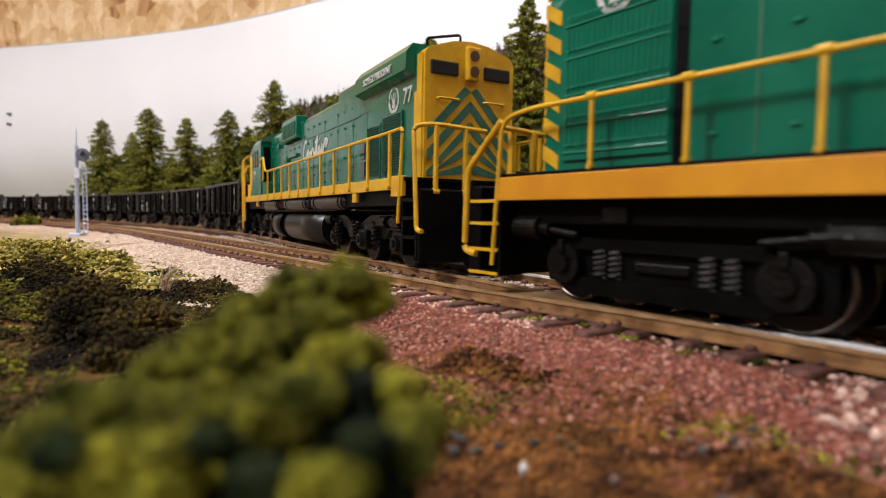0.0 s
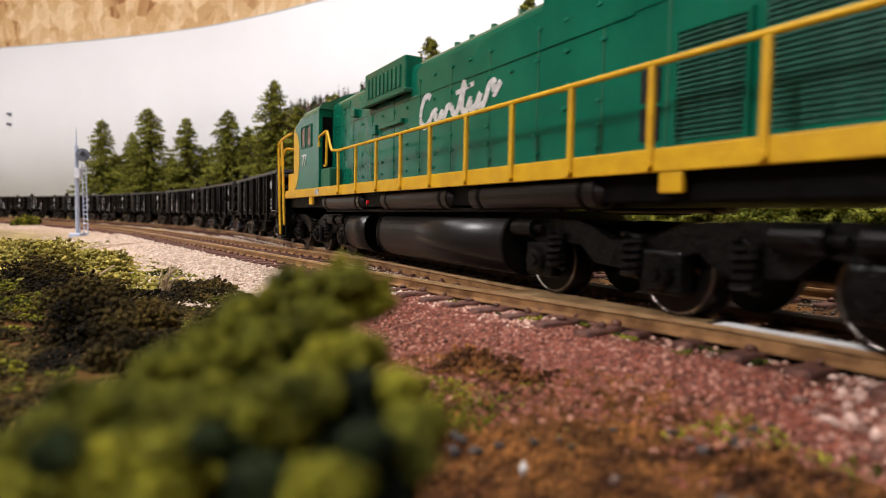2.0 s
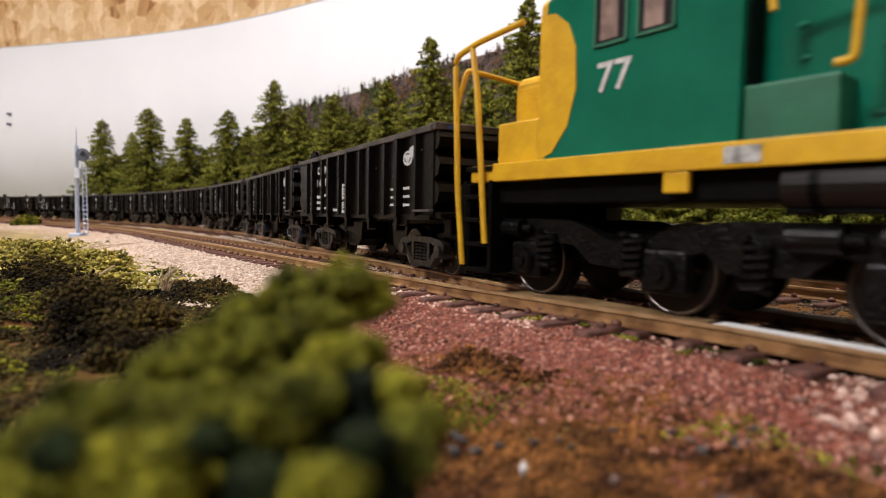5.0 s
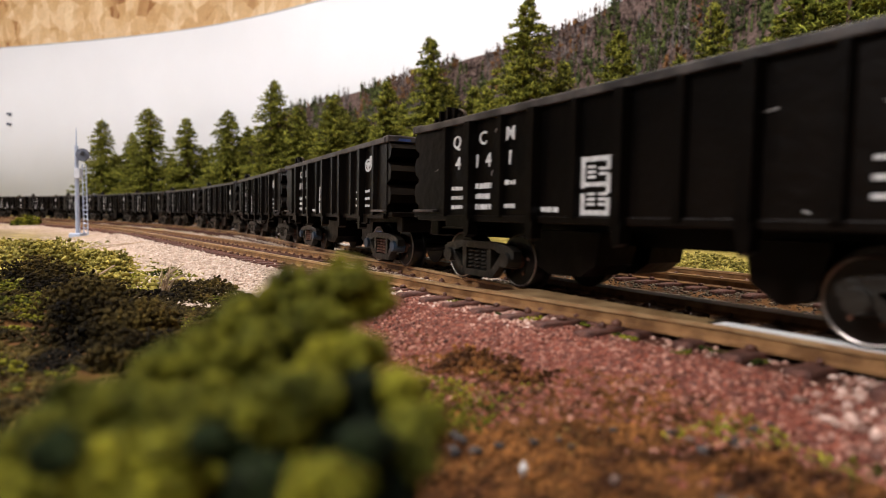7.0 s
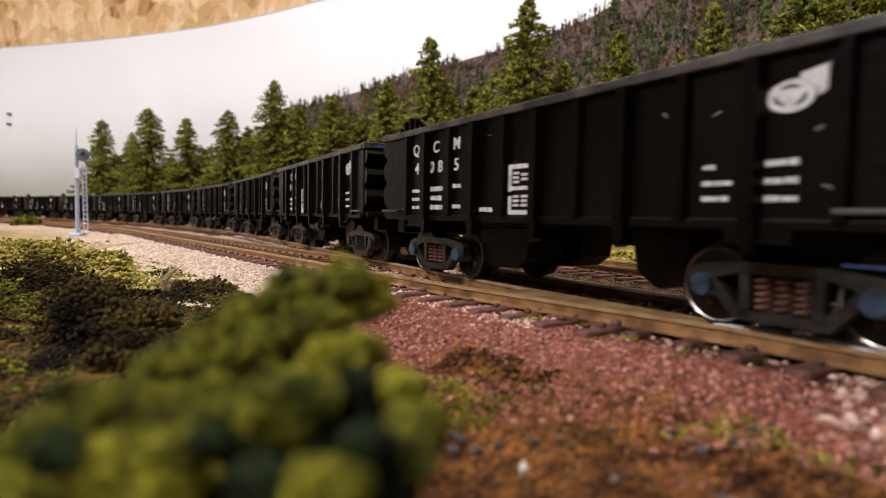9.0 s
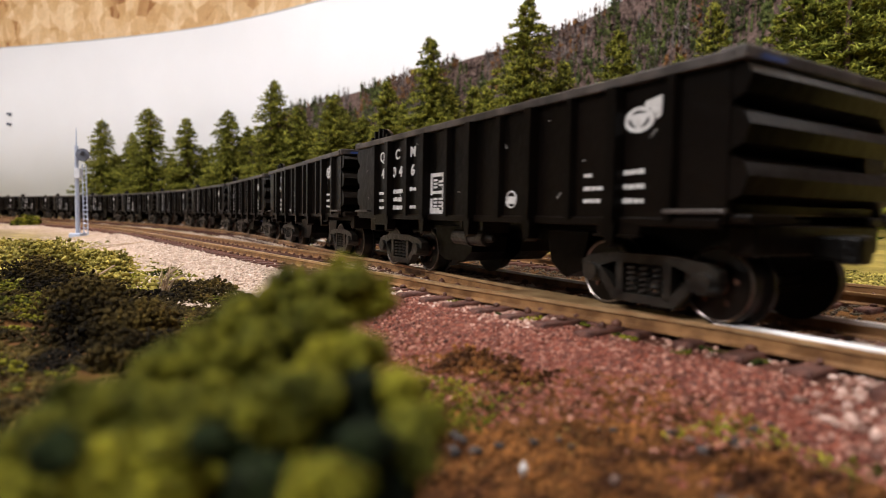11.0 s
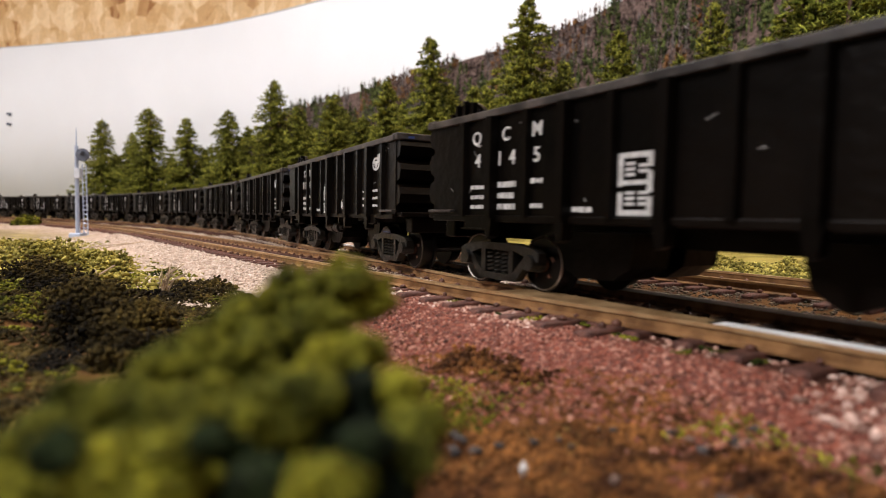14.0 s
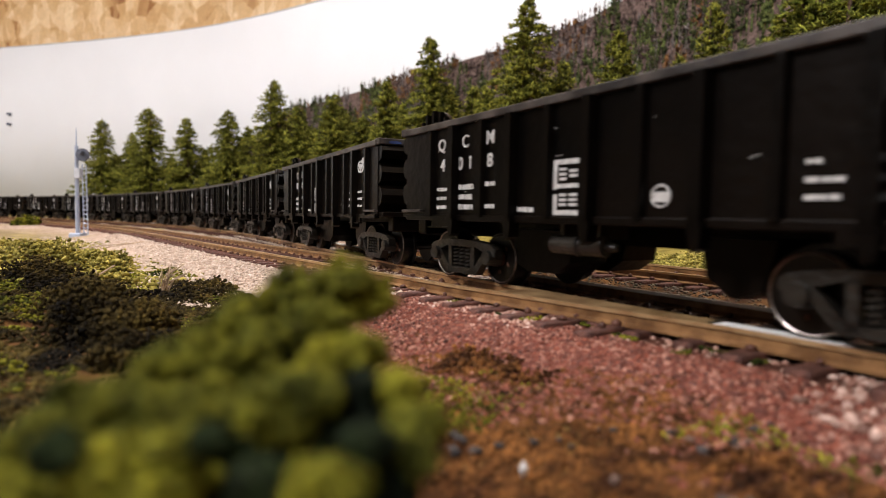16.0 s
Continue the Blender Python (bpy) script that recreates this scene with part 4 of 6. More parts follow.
def wheelset(parent, x, r, wheel_mat, flange=0.7):
    """An axle with two wheels, rolling."""
    ob = part("wheelset", cyl(B(), (0, -11, 0), (0, 11, 0), 1.0, 10), M_WHEEL, parent, "blackened metal wheels with bright treads")
    for sgn in (-1, 1):
        bm = cyl(B(), (0, sgn * 7.6, 0), (0, sgn * 10.2, 0), r, 28)
        cyl(bm, (0, sgn * 7.0, 0), (0, sgn * 7.6, 0), r + flange, 28)
        part("wheel", bm, wheel_mat, ob)
        part("tread_rim", tube(B(), [(r * 0.93 * math.cos(k * math.pi / 14), sgn * 10.2, r * 0.93 * math.sin(k * math.pi / 14)) for k in range(29)], 0.15, 6), M_STEEL, ob)
        hub = cyl(B(), (0, sgn * 10.1, 0), (0, sgn * 10.7, 0), r * 0.3, 12)
        for q in range(5):
            a = q * 1.2566
            box(hub, r * 0.52 * math.cos(a) - 0.3, r * 0.52 * math.cos(a) + 0.3, sgn * 10.15, sgn * 10.4, r * 0.52 * math.sin(a) - 0.3, r * 0.52 * math.sin(a) + 0.3)
        part("hub", hub, M_RUST, ob)
    ob.location = (x * U, 0, r * U)
    ROLLERS.append((ob, x, r))
    return ob


def freight_truck(car, xc):
    """A three-piece freight truck: cast side frames with openings, springs, bearing caps, bolster."""
    tr = part("truck", box(B(), xc - 2.2, xc + 2.2, -11.5, 11.5, 4.2, 7.2, 0.4), M_FRAME, car)
    for sgn in (-1, 1):
        y0, y1 = sgn * 11.4, sgn * 13.2
        bm = B()
        # bowed upper chord, lower chord, pedestal ends and columns
        top = [(-11, 6.6), (-9.5, 7.4), (-5, 8.0), (5, 8.0), (9.5, 7.4), (11, 6.6), (11, 5.2), (8.5, 5.6), (5, 6.7), (-5, 6.7), (-8.5, 5.6), (-11, 5.2)]
        prism(bm, [(xc + a, b) for a, b in top], y0, y1)
        low = [(-8.8, 5.6), (-7.6, 6.0), (-4.2, 2.6), (4.2, 2.6), (7.6, 6.0), (8.8, 5.6), (5, 1.4), (-5, 1.4)]
        prism(bm, [(xc + a, b) for a, b in low], y0, y1)
        for cx in (-3.9, 3.9):
            box(bm, xc + cx - 0.6, xc + cx + 0.6, y0, y1, 2.0, 7.2)
        part("side_frame", bm, M_TRUCK, tr)
        for wx in (-9, 9):
            bb = cyl(B(), (xc + wx, sgn * 11.0, 5.0), (xc + wx, sgn * 13.9, 5.0), 1.7, 14, 1.3)
            part("bearing_cap", bb, M_TRUCK, tr)
        for sx in (-2.1, 0, 2.1):
            sp = B()
            tube(sp, [(xc + sx + 0.75 * math.cos(k * 0.9), sgn * 12.4 + 0.75 * math.sin(k * 0.9), 2.6 + k * 0.105) for k in range(36)], 0.26, 5)
            part("spring", sp, M_TRUCK, tr)
    for wx in (-9, 9):
        wheelset(car, xc + wx, 4.8, M_WHEEL)
    return tr


CAR_L, CAR_W, CAR_TOP, CAR_BOT = 101.0, 17.6, 30.4, 12.3
POST_GAP, MID = 8.36, 1.9       # side posts, and where the middle post stands


def ore_car():
    car = thing("ore_car", "black high-sided ore car with white lettering", "freight car", "ore cars of the train")
    h = CAR_L / 2
    for sgn in (-1, 1):
        part("side_panel", box(B(), -h, h, sgn * (CAR_W - 1.0), sgn * CAR_W, CAR_BOT, CAR_TOP - 0.3), M_CAR, car)
    part("load_floor", box(B(), -h + 1, h - 1, -CAR_W + 1, CAR_W - 1, 13.4, 14.4), M_CAR, car)
    for e in (-1, 1):
        bm = B()
        # corrugated end: flat sheet with three bulges across
        zz = [13.4, 14.4, 15.4, 17.3, 18.8, 19.8, 20.8, 22.7, 24.0, 25.0, 26.0, 27.9, 29.0, 30.1]
        dx = [0, 0.2, 2.2, 2.8, 2.2, 0.2, 2.2, 2.8, 2.2, 0.2, 2.2, 2.8, 2.2, 0.8]
        out = [(e * (h - 0.6 + d), z) for d, z in zip(dx, zz)] + [(e * (h - 1.8), 30.1), (e * (h - 1.8), 13.4)]
        prism(bm, out, -CAR_W + 0.2, CAR_W - 0.2)
        part("end_panel", bm, M_CAR, car)
        sill = B()
        box(sill, e * (h - 1), e * (h + 2.6), -CAR_W + 0.4, -CAR_W + 9, 12.2, 13.3, 0.25)
        box(sill, e * (h - 1), e * (h + 2.6), CAR_W - 9, CAR_W - 0.4, 12.2, 13.3, 0.25)
        box(sill, e * (h - 2), e * (h + 1.2), -14, 14, 8.6, 12.2, 0.3)
        part("end_sill", sill, M_CAR, car)
        cp = B()
        box(cp, e * (h - 3), e * (h + 4.0), -1.6, 1.6, 8.2, 11.0, 0.3)
        box(cp, e * (h + 3.6), e * (h + 6.2), -2.2, 1.4, 7.8, 11.2, 0.6)
        part("coupler", cp, M_FRAME, car)
        br = B()
        cyl(br, (e * (h + 0.4), 11, 20), (e * (h + 1.6), 11, 20), 2.6, 18)
        part("brake_wheel", br, M_FRAME, car)
        for sgn in (-1, 1):
            st = box(B(), e * 32.5, e * 39.5, sgn * CAR_W, sgn * (CAR_W + 0.5), 10.5, 12.2, 0.12)
            box(st, e * 32.3, e * 39.7, sgn * CAR_W, sgn * (CAR_W + 1.0), 10.3, 10.6)
            part("side_step", st, M_CAR, car)
            # Grey instead of car black: the light streak on the ledge, as colour.
            part("end_ledge", box(B(), e * 43.2, e * (h + 0.4), sgn * CAR_W, sgn * (CAR_W + 1.1), 13.3, 13.8, 0.12), M_RIM, car, "end ledge, grey for the light on it")
        for sgn in (-1, 1):
            i0 = 8 if e < 0 else 14
            hop = B()
            prism(hop, [(e * i0, 10.5), (e * 23.5, 10.5), (e * 22, 4.4), (e * 19, 3.2), (e * (i0 + 4), 3.4), (e * (i0 + 1), 5.4)], sgn * 2, sgn * 10.5)
            part("hopper_bay", hop, M_CAR, car)
    for sgn in (-1, 1):
        arch = prism(B(), [(-h + 6.4 + 5.6 * math.cos(a), CAR_TOP - 0.3 + 3.7 * math.sin(a)) for a in [math.pi * k / 14 for k in range(15)]], sgn * 13.6, sgn * 14.4)
        for k in range(1, 6):
            a = math.pi * k / 6
            box(arch, -h + 6.1 + 5 * math.cos(a), -h + 6.7 + 5 * math.cos(a), sgn * 14.3, sgn * 15.3, CAR_TOP - 0.3, CAR_TOP - 0.2 + 3.7 * math.sin(a))
        part("arched_plate", arch, M_CAR, car)
    rim = B()
    for sgn in (-1, 1):
        box(rim, -h - 0.5, h + 0.5, sgn * (CAR_W - 1.4), sgn * (CAR_W + 0.9), CAR_TOP - 1.3, CAR_TOP, 0.2)
    for e in (-1, 1):
        box(rim, e * (h - 1.2), e * (h + 1.9), -CAR_W - 0.6, CAR_W + 0.6, CAR_TOP - 1.2, CAR_TOP + 0.35, 0.25)
    part("top_rail", rim, M_RIM, car, "worn grey-black top rail")
    thick = thin = None
    for sgn in (-1, 1):
        for k in range(-5, 6):
            big = k % 2 == 0
            src = thick if big else thin
            if src is None:
                bm = B()
                w = 0.75 if big else 0.5
                d = 1.6 if big else 0.95
                prism(bm, [(-w - 0.35, 0), (-w, -d), (w, -d), (w + 0.35, 0)], CAR_BOT - 0.4 if big else CAR_BOT + 0.2, CAR_TOP - 1.3, "z")
                if big:
                    prism(bm, [(-w - 0.3, CAR_BOT), (w + 0.3, CAR_BOT), (w, 9.4), (-w * 0.4, 8.9)], -d * 0.9, 0.6)
                src = part("side_post", bm, M_CAR, car)
                if big:
                    thick = src
                else:
                    thin = src
                src.matrix_local = pose((MID + k * POST_GAP) * U, -CAR_W * U, 0)
            else:
                same("side_post", src, car, pose((MID * (1 if sgn < 0 else 1) + k * POST_GAP) * U, sgn * CAR_W * U, 0, 0, 0, 0 if sgn < 0 else 180))
    side = B()
    for sgn in (-1, 1):
        box(side, -h + 0.5, h - 0.5, sgn * (CAR_W - 0.8), sgn * (CAR_W + 0.5), CAR_BOT - 0.6, CAR_BOT + 0.5, 0.15)
    part("side_sill", side, M_CAR, car)
    part("centre_sill", box(B(), -h + 2, h - 2, -3.5, 3.5, 8.4, 12.9), M_CAR, car)
    for xc in (-36.1, 36.1):
        freight_truck(car, xc)
    # stencils: bars for the small data, the disc and flag emblem, the framed tally block
    for sgn in (-1, 1):
        yy = sgn * (CAR_W + 0.04)
        def bars(nm, rects, m):
            bm = B()
            rb = random.Random(len(rects))
            for x0, x1, z0, z1 in rects:
                a = x0
                while a < x1 - 0.2:
                    e2 = min(a + rb.uniform(0.5, 1.5), x1)
                    box(bm, sgn * -a, sgn * -e2, yy, yy + sgn * 0.08, z0 + rb.uniform(0, 0.08), z1 - rb.uniform(0, 0.12))
                    a = e2 + rb.uniform(0.1, 0.3)
            tagged(part(nm, bm, m, car, "white stencilled bars"), kind="stuff")
        bars("data_stencil", [(-38.0 + MID - 2.0, -38.0 + MID + 2.0, z, z + 0.72) for z in (13.9, 15.6, 17.3)] + [(-32.6 + MID, -27.8 + MID, z, z + 1.0) for z in (13.8, 15.6, 17.4)] + [(-24.6 + MID, -21.6 + MID, z, z + 0.8) for z in (14.0, 17.8)] + [(-15.4 + MID, -11.6 + MID, 13.4, 14.2)], M_WHITE)
        bars("load_stencil", [(27.6 + MID, 31.0 + MID, z, z + 0.65) for z in (14.6, 16.3)] + [(27.6 + MID, 29.3 + MID, 18.1, 18.7)] + [(34.6 + MID, 37.8 + MID, z, z + 0.7) for z in (14.5, 16.3, 18.1)], M_WHITE)
        lg = B()
        ex = 36.6 + MID
        prism(lg, [(-sgn * (ex + 0.1 + 2.3 * math.cos(k * math.pi / 14)), 24.8 + 1.6 * math.sin(k * math.pi / 14)) for k in range(28)], yy, yy + sgn * 0.08)
        prism(lg, [(-sgn * (ex + a), b) for a, b in ((0.9, 26.35), (1.1, 26.9), (3.4, 27.3), (3.4, 25.0), (2.8, 24.5), (2.45, 25.3), (1.8, 26.0))], yy, yy + sgn * 0.085)
        part("emblem", lg, M_WHITE, car, "white disc and flag emblem")
        lg = B()
        for q in range(3):
            w0 = math.pi / 2 + q * 2.0944
            pts = [(ex + 0.1 + r * 1.2 * math.cos(w0 + u), 24.8 + r * 0.8 * math.sin(w0 + u)) for r, u in ((1.35, -0.7), (1.4, 0.0), (1.35, 0.7), (1.05, 0.6), (1.0, 0.0), (1.05, -0.6))]
            prism(lg, [(-sgn * px, pz) for px, pz in pts], yy, yy + sgn * 0.11)
        part("emblem_mark", lg, M_CAR, car, "black mark in the emblem")
    return car


CAR_MIDS = [76.24 - MID, -40.39 - MID, -156.10 - MID, -272.48 - MID, -390.49 - MID]
while len(CAR_MIDS) < 15:
    CAR_MIDS.append(CAR_MIDS[-1] - 116.6)
NUMBERS = ["4141", "4085", "4046", "4145", "4018"]
template = ore_car()
CARS = [template]
for n in range(1, 15):
    CARS.append(copy_thing(template, Matrix.Identity(4)))


def mark_car(car, number, n):
    for sgn in (-1, 1):
        yy = sgn * (CAR_W + 0.06)
        for ch, x in zip("QCM", (-38.4, -30.4, -23.0)):
            text_mesh("mark_letter", ch, 3.15, M_WHITE, car, (x + MID) * -sgn, yy, 25.0, sgn)
        if number:
            for ch, x in zip(number, (-38.0, -32.0, -28.8, -23.0)):
                text_mesh("number_digit", ch, 3.25, M_WHITE, car, (x + MID) * -sgn, yy, 21.1, sgn)
        else:
            for x in (-38.2, -30.4, -23.0):
                part("number_bar", box(B(), (x - 1 + MID) * -sgn, (x + 1 + MID) * -sgn, yy, yy + sgn * 0.1, 21.3, 23.5), M_WHITE, car)
        # framed tally block, with gaps in its frame, on the panel where this car has it
        x0 = (-7.3 if n % 5 != 2 else -15.2) + MID
        x1 = x0 + 5.3
        full = n % 5 in (0, 2, 3)
        rects = [(x0, x0 + 0.75, 13.2, 16.0), (x0, x0 + 0.75, 16.7, 20.9), (x0, x1, 20.3, 21.0), (x0, x1, 16.9, 17.5), (x0, x1, 13.0, 13.7)]
        if full:
            rects += [(x1 - 0.75, x1, 13.2, 15.4), (x1 - 0.75, x1, 16.0, 18.6), (x1 - 0.75, x1, 19.1, 20.9)]
        rects += [(x0 + 1.2, x0 + 2.6, z, z + 0.4) for z in (14.3, 15.0, 15.7, 18.0, 18.7, 19.4)] + [(x0 + 3.2, x0 + 4.8, z, z + 0.4) for z in (14.3, 15.0, 15.7, 18.4, 19.1)]
        bm = B()
        for a, b, z0, z1 in rects:
            box(bm, -sgn * a, -sgn * b, yy - sgn * 0.02, yy + sgn * 0.06, z0, z1)
        tagged(part("tally_stencil", bm, M_WHITE, car, "white framed stencil block"), kind="stuff")
        if n % 5 in (2, 4) and sgn < 0:
            cb = cyl(B(), (-8, -14.6, 8.6), (2.4, -14.6, 8.6), 1.45, 18)
            cyl(cb, (2.2, -14.6, 8.6), (4.4, -14.6, 8.6), 0.8, 12, 0.5)
            cyl(cb, (-3.0, -14.6, 8.6), (-2.2, -14.6, 8.6), 1.65, 18)
            box(cb, -6.5, -5.7, -15.0, -9, 9.6, 12.6)
            box(cb, 0.6, 1.4, -15.0, -9, 9.6, 12.6)
            # The lighter grey paints the light that the cylinder catches.
            part("air_cylinder", cb, M_TRUCK, car, "air cylinder in lit grey")
        if n % 5 in (2, 4):
            bm = tube(B(), [((11.3 + MID) * -sgn + 1.3 * math.cos(k * 0.314), yy, 15.4 + 1.3 * math.sin(k * 0.314)) for k in range(21)], 0.14, 5)
            box(bm, (10.3 + MID) * -sgn, (12.6 + MID) * -sgn, yy - sgn * 0.02, yy + sgn * 0.06, 14.7, 15.9)
            part("roundel", bm, M_WHITE, car, "small white roundel")
        rr = random.Random(n * 3 + sgn)
        bm = B()
        for _ in range(14):
            x, z, L = rr.uniform(-46, 46), rr.uniform(13.5, 28), rr.uniform(0.3, 1.4)
            m4 = pose(x, sgn * (CAR_W + 0.03), z, 0, rr.uniform(-60, 60), 0) @ Matrix.Diagonal((L, 0.06, 0.1, 1))
            bmesh.ops.create_cube(bm, size=1, matrix=m4)
        tagged(part("scratches", bm, M_GREY_LETTER, car, "small pale scratches"), kind="stuff")
        if n % 3 == 1:
            part("paint_chip", box(B(), 44 * -sgn, 48 * -sgn, yy, yy + sgn * 0.05, 8.6, 8.8), M_BLUE, car)
    chip = B()
    box(chip, CAR_L / 2 + 1.85, CAR_L / 2 + 2.0, -15.5, -14 + 1.5 * (n % 4), 29.5, 30.1)
    part("blue_end_mark", chip, M_BLUE, car, "blue painted end mark")


def repaint(ob, kind, material):
    """Give every part of that kind on one car its own paint."""
    for ch in ob.children_recursive:
        if ch.name.split(".")[0] == kind:
            ch.data = ch.data.copy()
            ch.data.materials[0] = material


repaint(CARS[1], "bearing_cap", mat("dull_blue_cap", (0.004, 0.008, 0.013), 0.4, 0, (0.035, 0.065, 0.11), 500))
repaint(CARS[1], "spring", mat("rusted_spring", (0.05, 0.018, 0.01), 0.7, 0, (0.14, 0.055, 0.03), 500))
for n, car in enumerate(CARS):
    mark_car(car, NUMBERS[n] if n < len(NUMBERS) else "", n)
    MOVES.append((car, CAR_MIDS[n], 36.1))
ROLLERS = []


def gather_wheels(t, names_r):
    for ch in t.children:
        if ch.name.split(".")[0] == "wheelset":
            ROLLERS.append((ch, ch.location.x / U, ch.location.z / U))


for car in CARS[:8]:
    gather_wheels(car, None)


# ---- locomotives ----
def rounded_rect(y, z0, z1, r, n=5):
    """A closed outline in (y, z), half width y, with rounded corners."""
    out = []
    for cy, cz, a0 in ((y - r, z1 - r, 0), (-y + r, z1 - r, 90), (-y + r, z0 + r, 180), (y - r, z0 + r, 270)):
        for k in range(n + 1):
            a = radians(a0 + 90 * k / n)
            out.append((cy + r * math.cos(a), cz + r * math.sin(a)))
    return out


def hood_outline(y, z0, z1, crown, r=2.0, n=4):
    """Upright sides, rounded shoulders and a crowned roof."""
    out = [(-y, z0), (y, z0)]
    for k in range(n + 1):
        a = radians(90 * k / n)
        out.append((y - r + r * math.cos(a), z1 - r + r * math.sin(a)))
    for t in (0.5, 0.0, -0.5):
        out.append(((y - r) * t, z1 + crown * (1 - t * t)))
    for k in range(n + 1):
        a = radians(90 + 90 * k / n)
        out.append((-y + r + r * math.cos(a), z1 - r + r * math.sin(a)))
    return out


def loft(bm, A, xa, C, xb):
    """A skin between two outlines of (y, z) at xa and xb, closed at both ends."""
    P = [bm.verts.new((xa, y, z)) for y, z in A]
    Q = [bm.verts.new((xb, y, z)) for y, z in C]
    n = len(A)
    bm.faces.new(P)
    bm.faces.new(Q[::-1])
    for i in range(n):
        bm.faces.new((P[i], Q[i], Q[(i + 1) % n], P[(i + 1) % n]))
    bmesh.ops.recalc_face_normals(bm, faces=bm.faces)
    return bm


def six_wheel_truck(loco, xc, wheels):
    """A three-axle truck: dropped cast frame, coil springs, axle boxes, brake cylinders."""
    tr = part("truck", box(B(), xc - 26, xc + 26, -9.5, 9.5, 6, 10.5, 0.5), M_BLACK, loco)
    for sgn in (-1, 1):
        y0, y1 = sgn * 10.9, sgn * 13.0
        bm = B()
        out = [(-30, 11.6), (-24, 12.2), (-16, 12.0), (-13, 11.2), (-9, 9.4), (-4, 9.2), (2, 11.2), (6, 12.2), (22, 12.4), (30, 11.4), (30, 9.2), (24, 8.6), (19, 8.8), (16, 6.4), (8, 6.2), (5, 8.6), (0, 7.0), (-6, 5.6), (-12, 6.0), (-15, 8.4), (-20, 8.8), (-24, 8.4), (-30, 9.2)]
        prism(bm, [(xc + a, b) for a, b in out], y0, y1)
        part("side_frame", bm, M_FRAME, tr)
        for wx in wheels:
            bx = B()
            box(bx, wx - 3.2, wx + 3.2, sgn * 11.2, sgn * 13.6, 3.0, 8.6, 0.5)
            cyl(bx, (wx, sgn * 13.4, 5.6), (wx, sgn * 14.6, 5.6), 2.2, 16, 1.8)
            cyl(bx, (wx, sgn * 14.4, 5.6), (wx, sgn * 15.0, 5.6), 0.9, 8)
            part("axle_box", bx, M_FRAME, tr)
        for sx in (-20, -4.5, 11.5):
            sp = B()
            tube(sp, [(xc + sx + 1.5 * math.cos(k * 0.8), sgn * 13.6 + 1.0 * math.sin(k * 0.8), 4.6 + k * 0.13) for k in range(46)], 0.42, 5)
            part("spring", sp, M_FRAME, tr)
        for sx in (-27.5, 17.5, 26):
            cy = B()
            cyl(cy, (xc + sx - 2.6, sgn * 13.8, 10.6), (xc + sx + 2.6, sgn * 13.8, 10.6), 1.5, 14)
            cyl(cy, (xc + sx + 2.5, sgn * 13.8, 10.6), (xc + sx + 4.4, sgn * 13.8, 10.6), 0.6, 10)
            part("brake_cylinder", cy, M_FRAME, tr)
    for wx in wheels:
        wheelset(loco, wx, 5.7, M_WHEEL)


def stanchion(parent, x, y, z0, z1, r, material):
    bm = B()
    box(bm, x - r, x + r, y - r * 0.7, y + r * 0.7, z0, z1, r * 0.3)
    cyl(bm, (x, y - r * 1.3, z0 + 0.3), (x, y + r * 1.3, z0 + 0.3), r * 1.2, 8)
    return part("handrail_post", bm, material, parent)


def latch_rows(parent, xs, zs, y, sgn, material):
    """Raised door latches and hinges scattered in rows."""
    r2 = random.Random(len(xs) * 7 + len(zs))
    first_latch = None
    for x in xs:
        for z in zs:
            if r2.random() < 0.82:
                m = Matrix.Translation(((x + r2.uniform(-0.5, 0.5)) * U, 0, (z + r2.uniform(-0.15, 0.15)) * U))
                if first_latch is None:
                    bm = box(B(), -0.6, 0.6, y, y + sgn * 0.3, -0.16, 0.16)
                    box(bm, -0.15, 0.15, y, y + sgn * 0.42, -0.3, 0.3)
                    first_latch = part("latch", bm, material, parent)
                    first_latch.matrix_local = m
                else:
                    same("latch", first_latch, parent, m)


def ladder_step(loco, x0, x1, sgn, z_list, y_in, y_out, material, edge=None):
    stp = part("step_well", box(B(), x0, x1, sgn * y_in, sgn * (y_in + 0.8), z_list[0], 18.2), material, loco)
    for a in (x0, x1 - 0.8):
        part("step_side", box(B(), a, a + 0.8, sgn * (y_in + 0.8), sgn * y_out, z_list[0], 18.2), material, stp)
    for z in z_list:
        part("step", box(B(), x0 + 0.4, x1 - 0.4, sgn * (y_in + 0.5), sgn * (y_out + 0.2), z, z + 0.7, 0.1), edge or material, stp)


def emblem_ring(loco, x, y, z, r, sgn):
    bm = B()
    tube(bm, [(x + r * math.cos(k * math.pi / 16), y, z + r * math.sin(k * math.pi / 16)) for k in range(33)], 0.5, 6)
    for pts in ([(-0.55, 0.55), (-0.25, 0.0), (0, -0.4), (0.25, 0.0), (0.55, 0.55)], [(0, 0.6), (0, -0.75)], [(-0.35, -0.5), (0.35, -0.5)]):
        tube(bm, [(x + a * r, y, z + b * r) for a, b in pts], 0.42, 6)
    box(bm, x + r * 0.62, x + r * 1.15, y - 0.2, y + 0.2, z + r * 0.75, z + r * 1.15)
    for v in bm.verts:
        v.co.y = y + (v.co.y - y) * 0.15
    return part("emblem", bm, M_WHITE, loco, "white ring emblem")


L1 = 245.23      # middle of the first locomotive along the train at t = 8
HW = 11.9       # half width of its hood


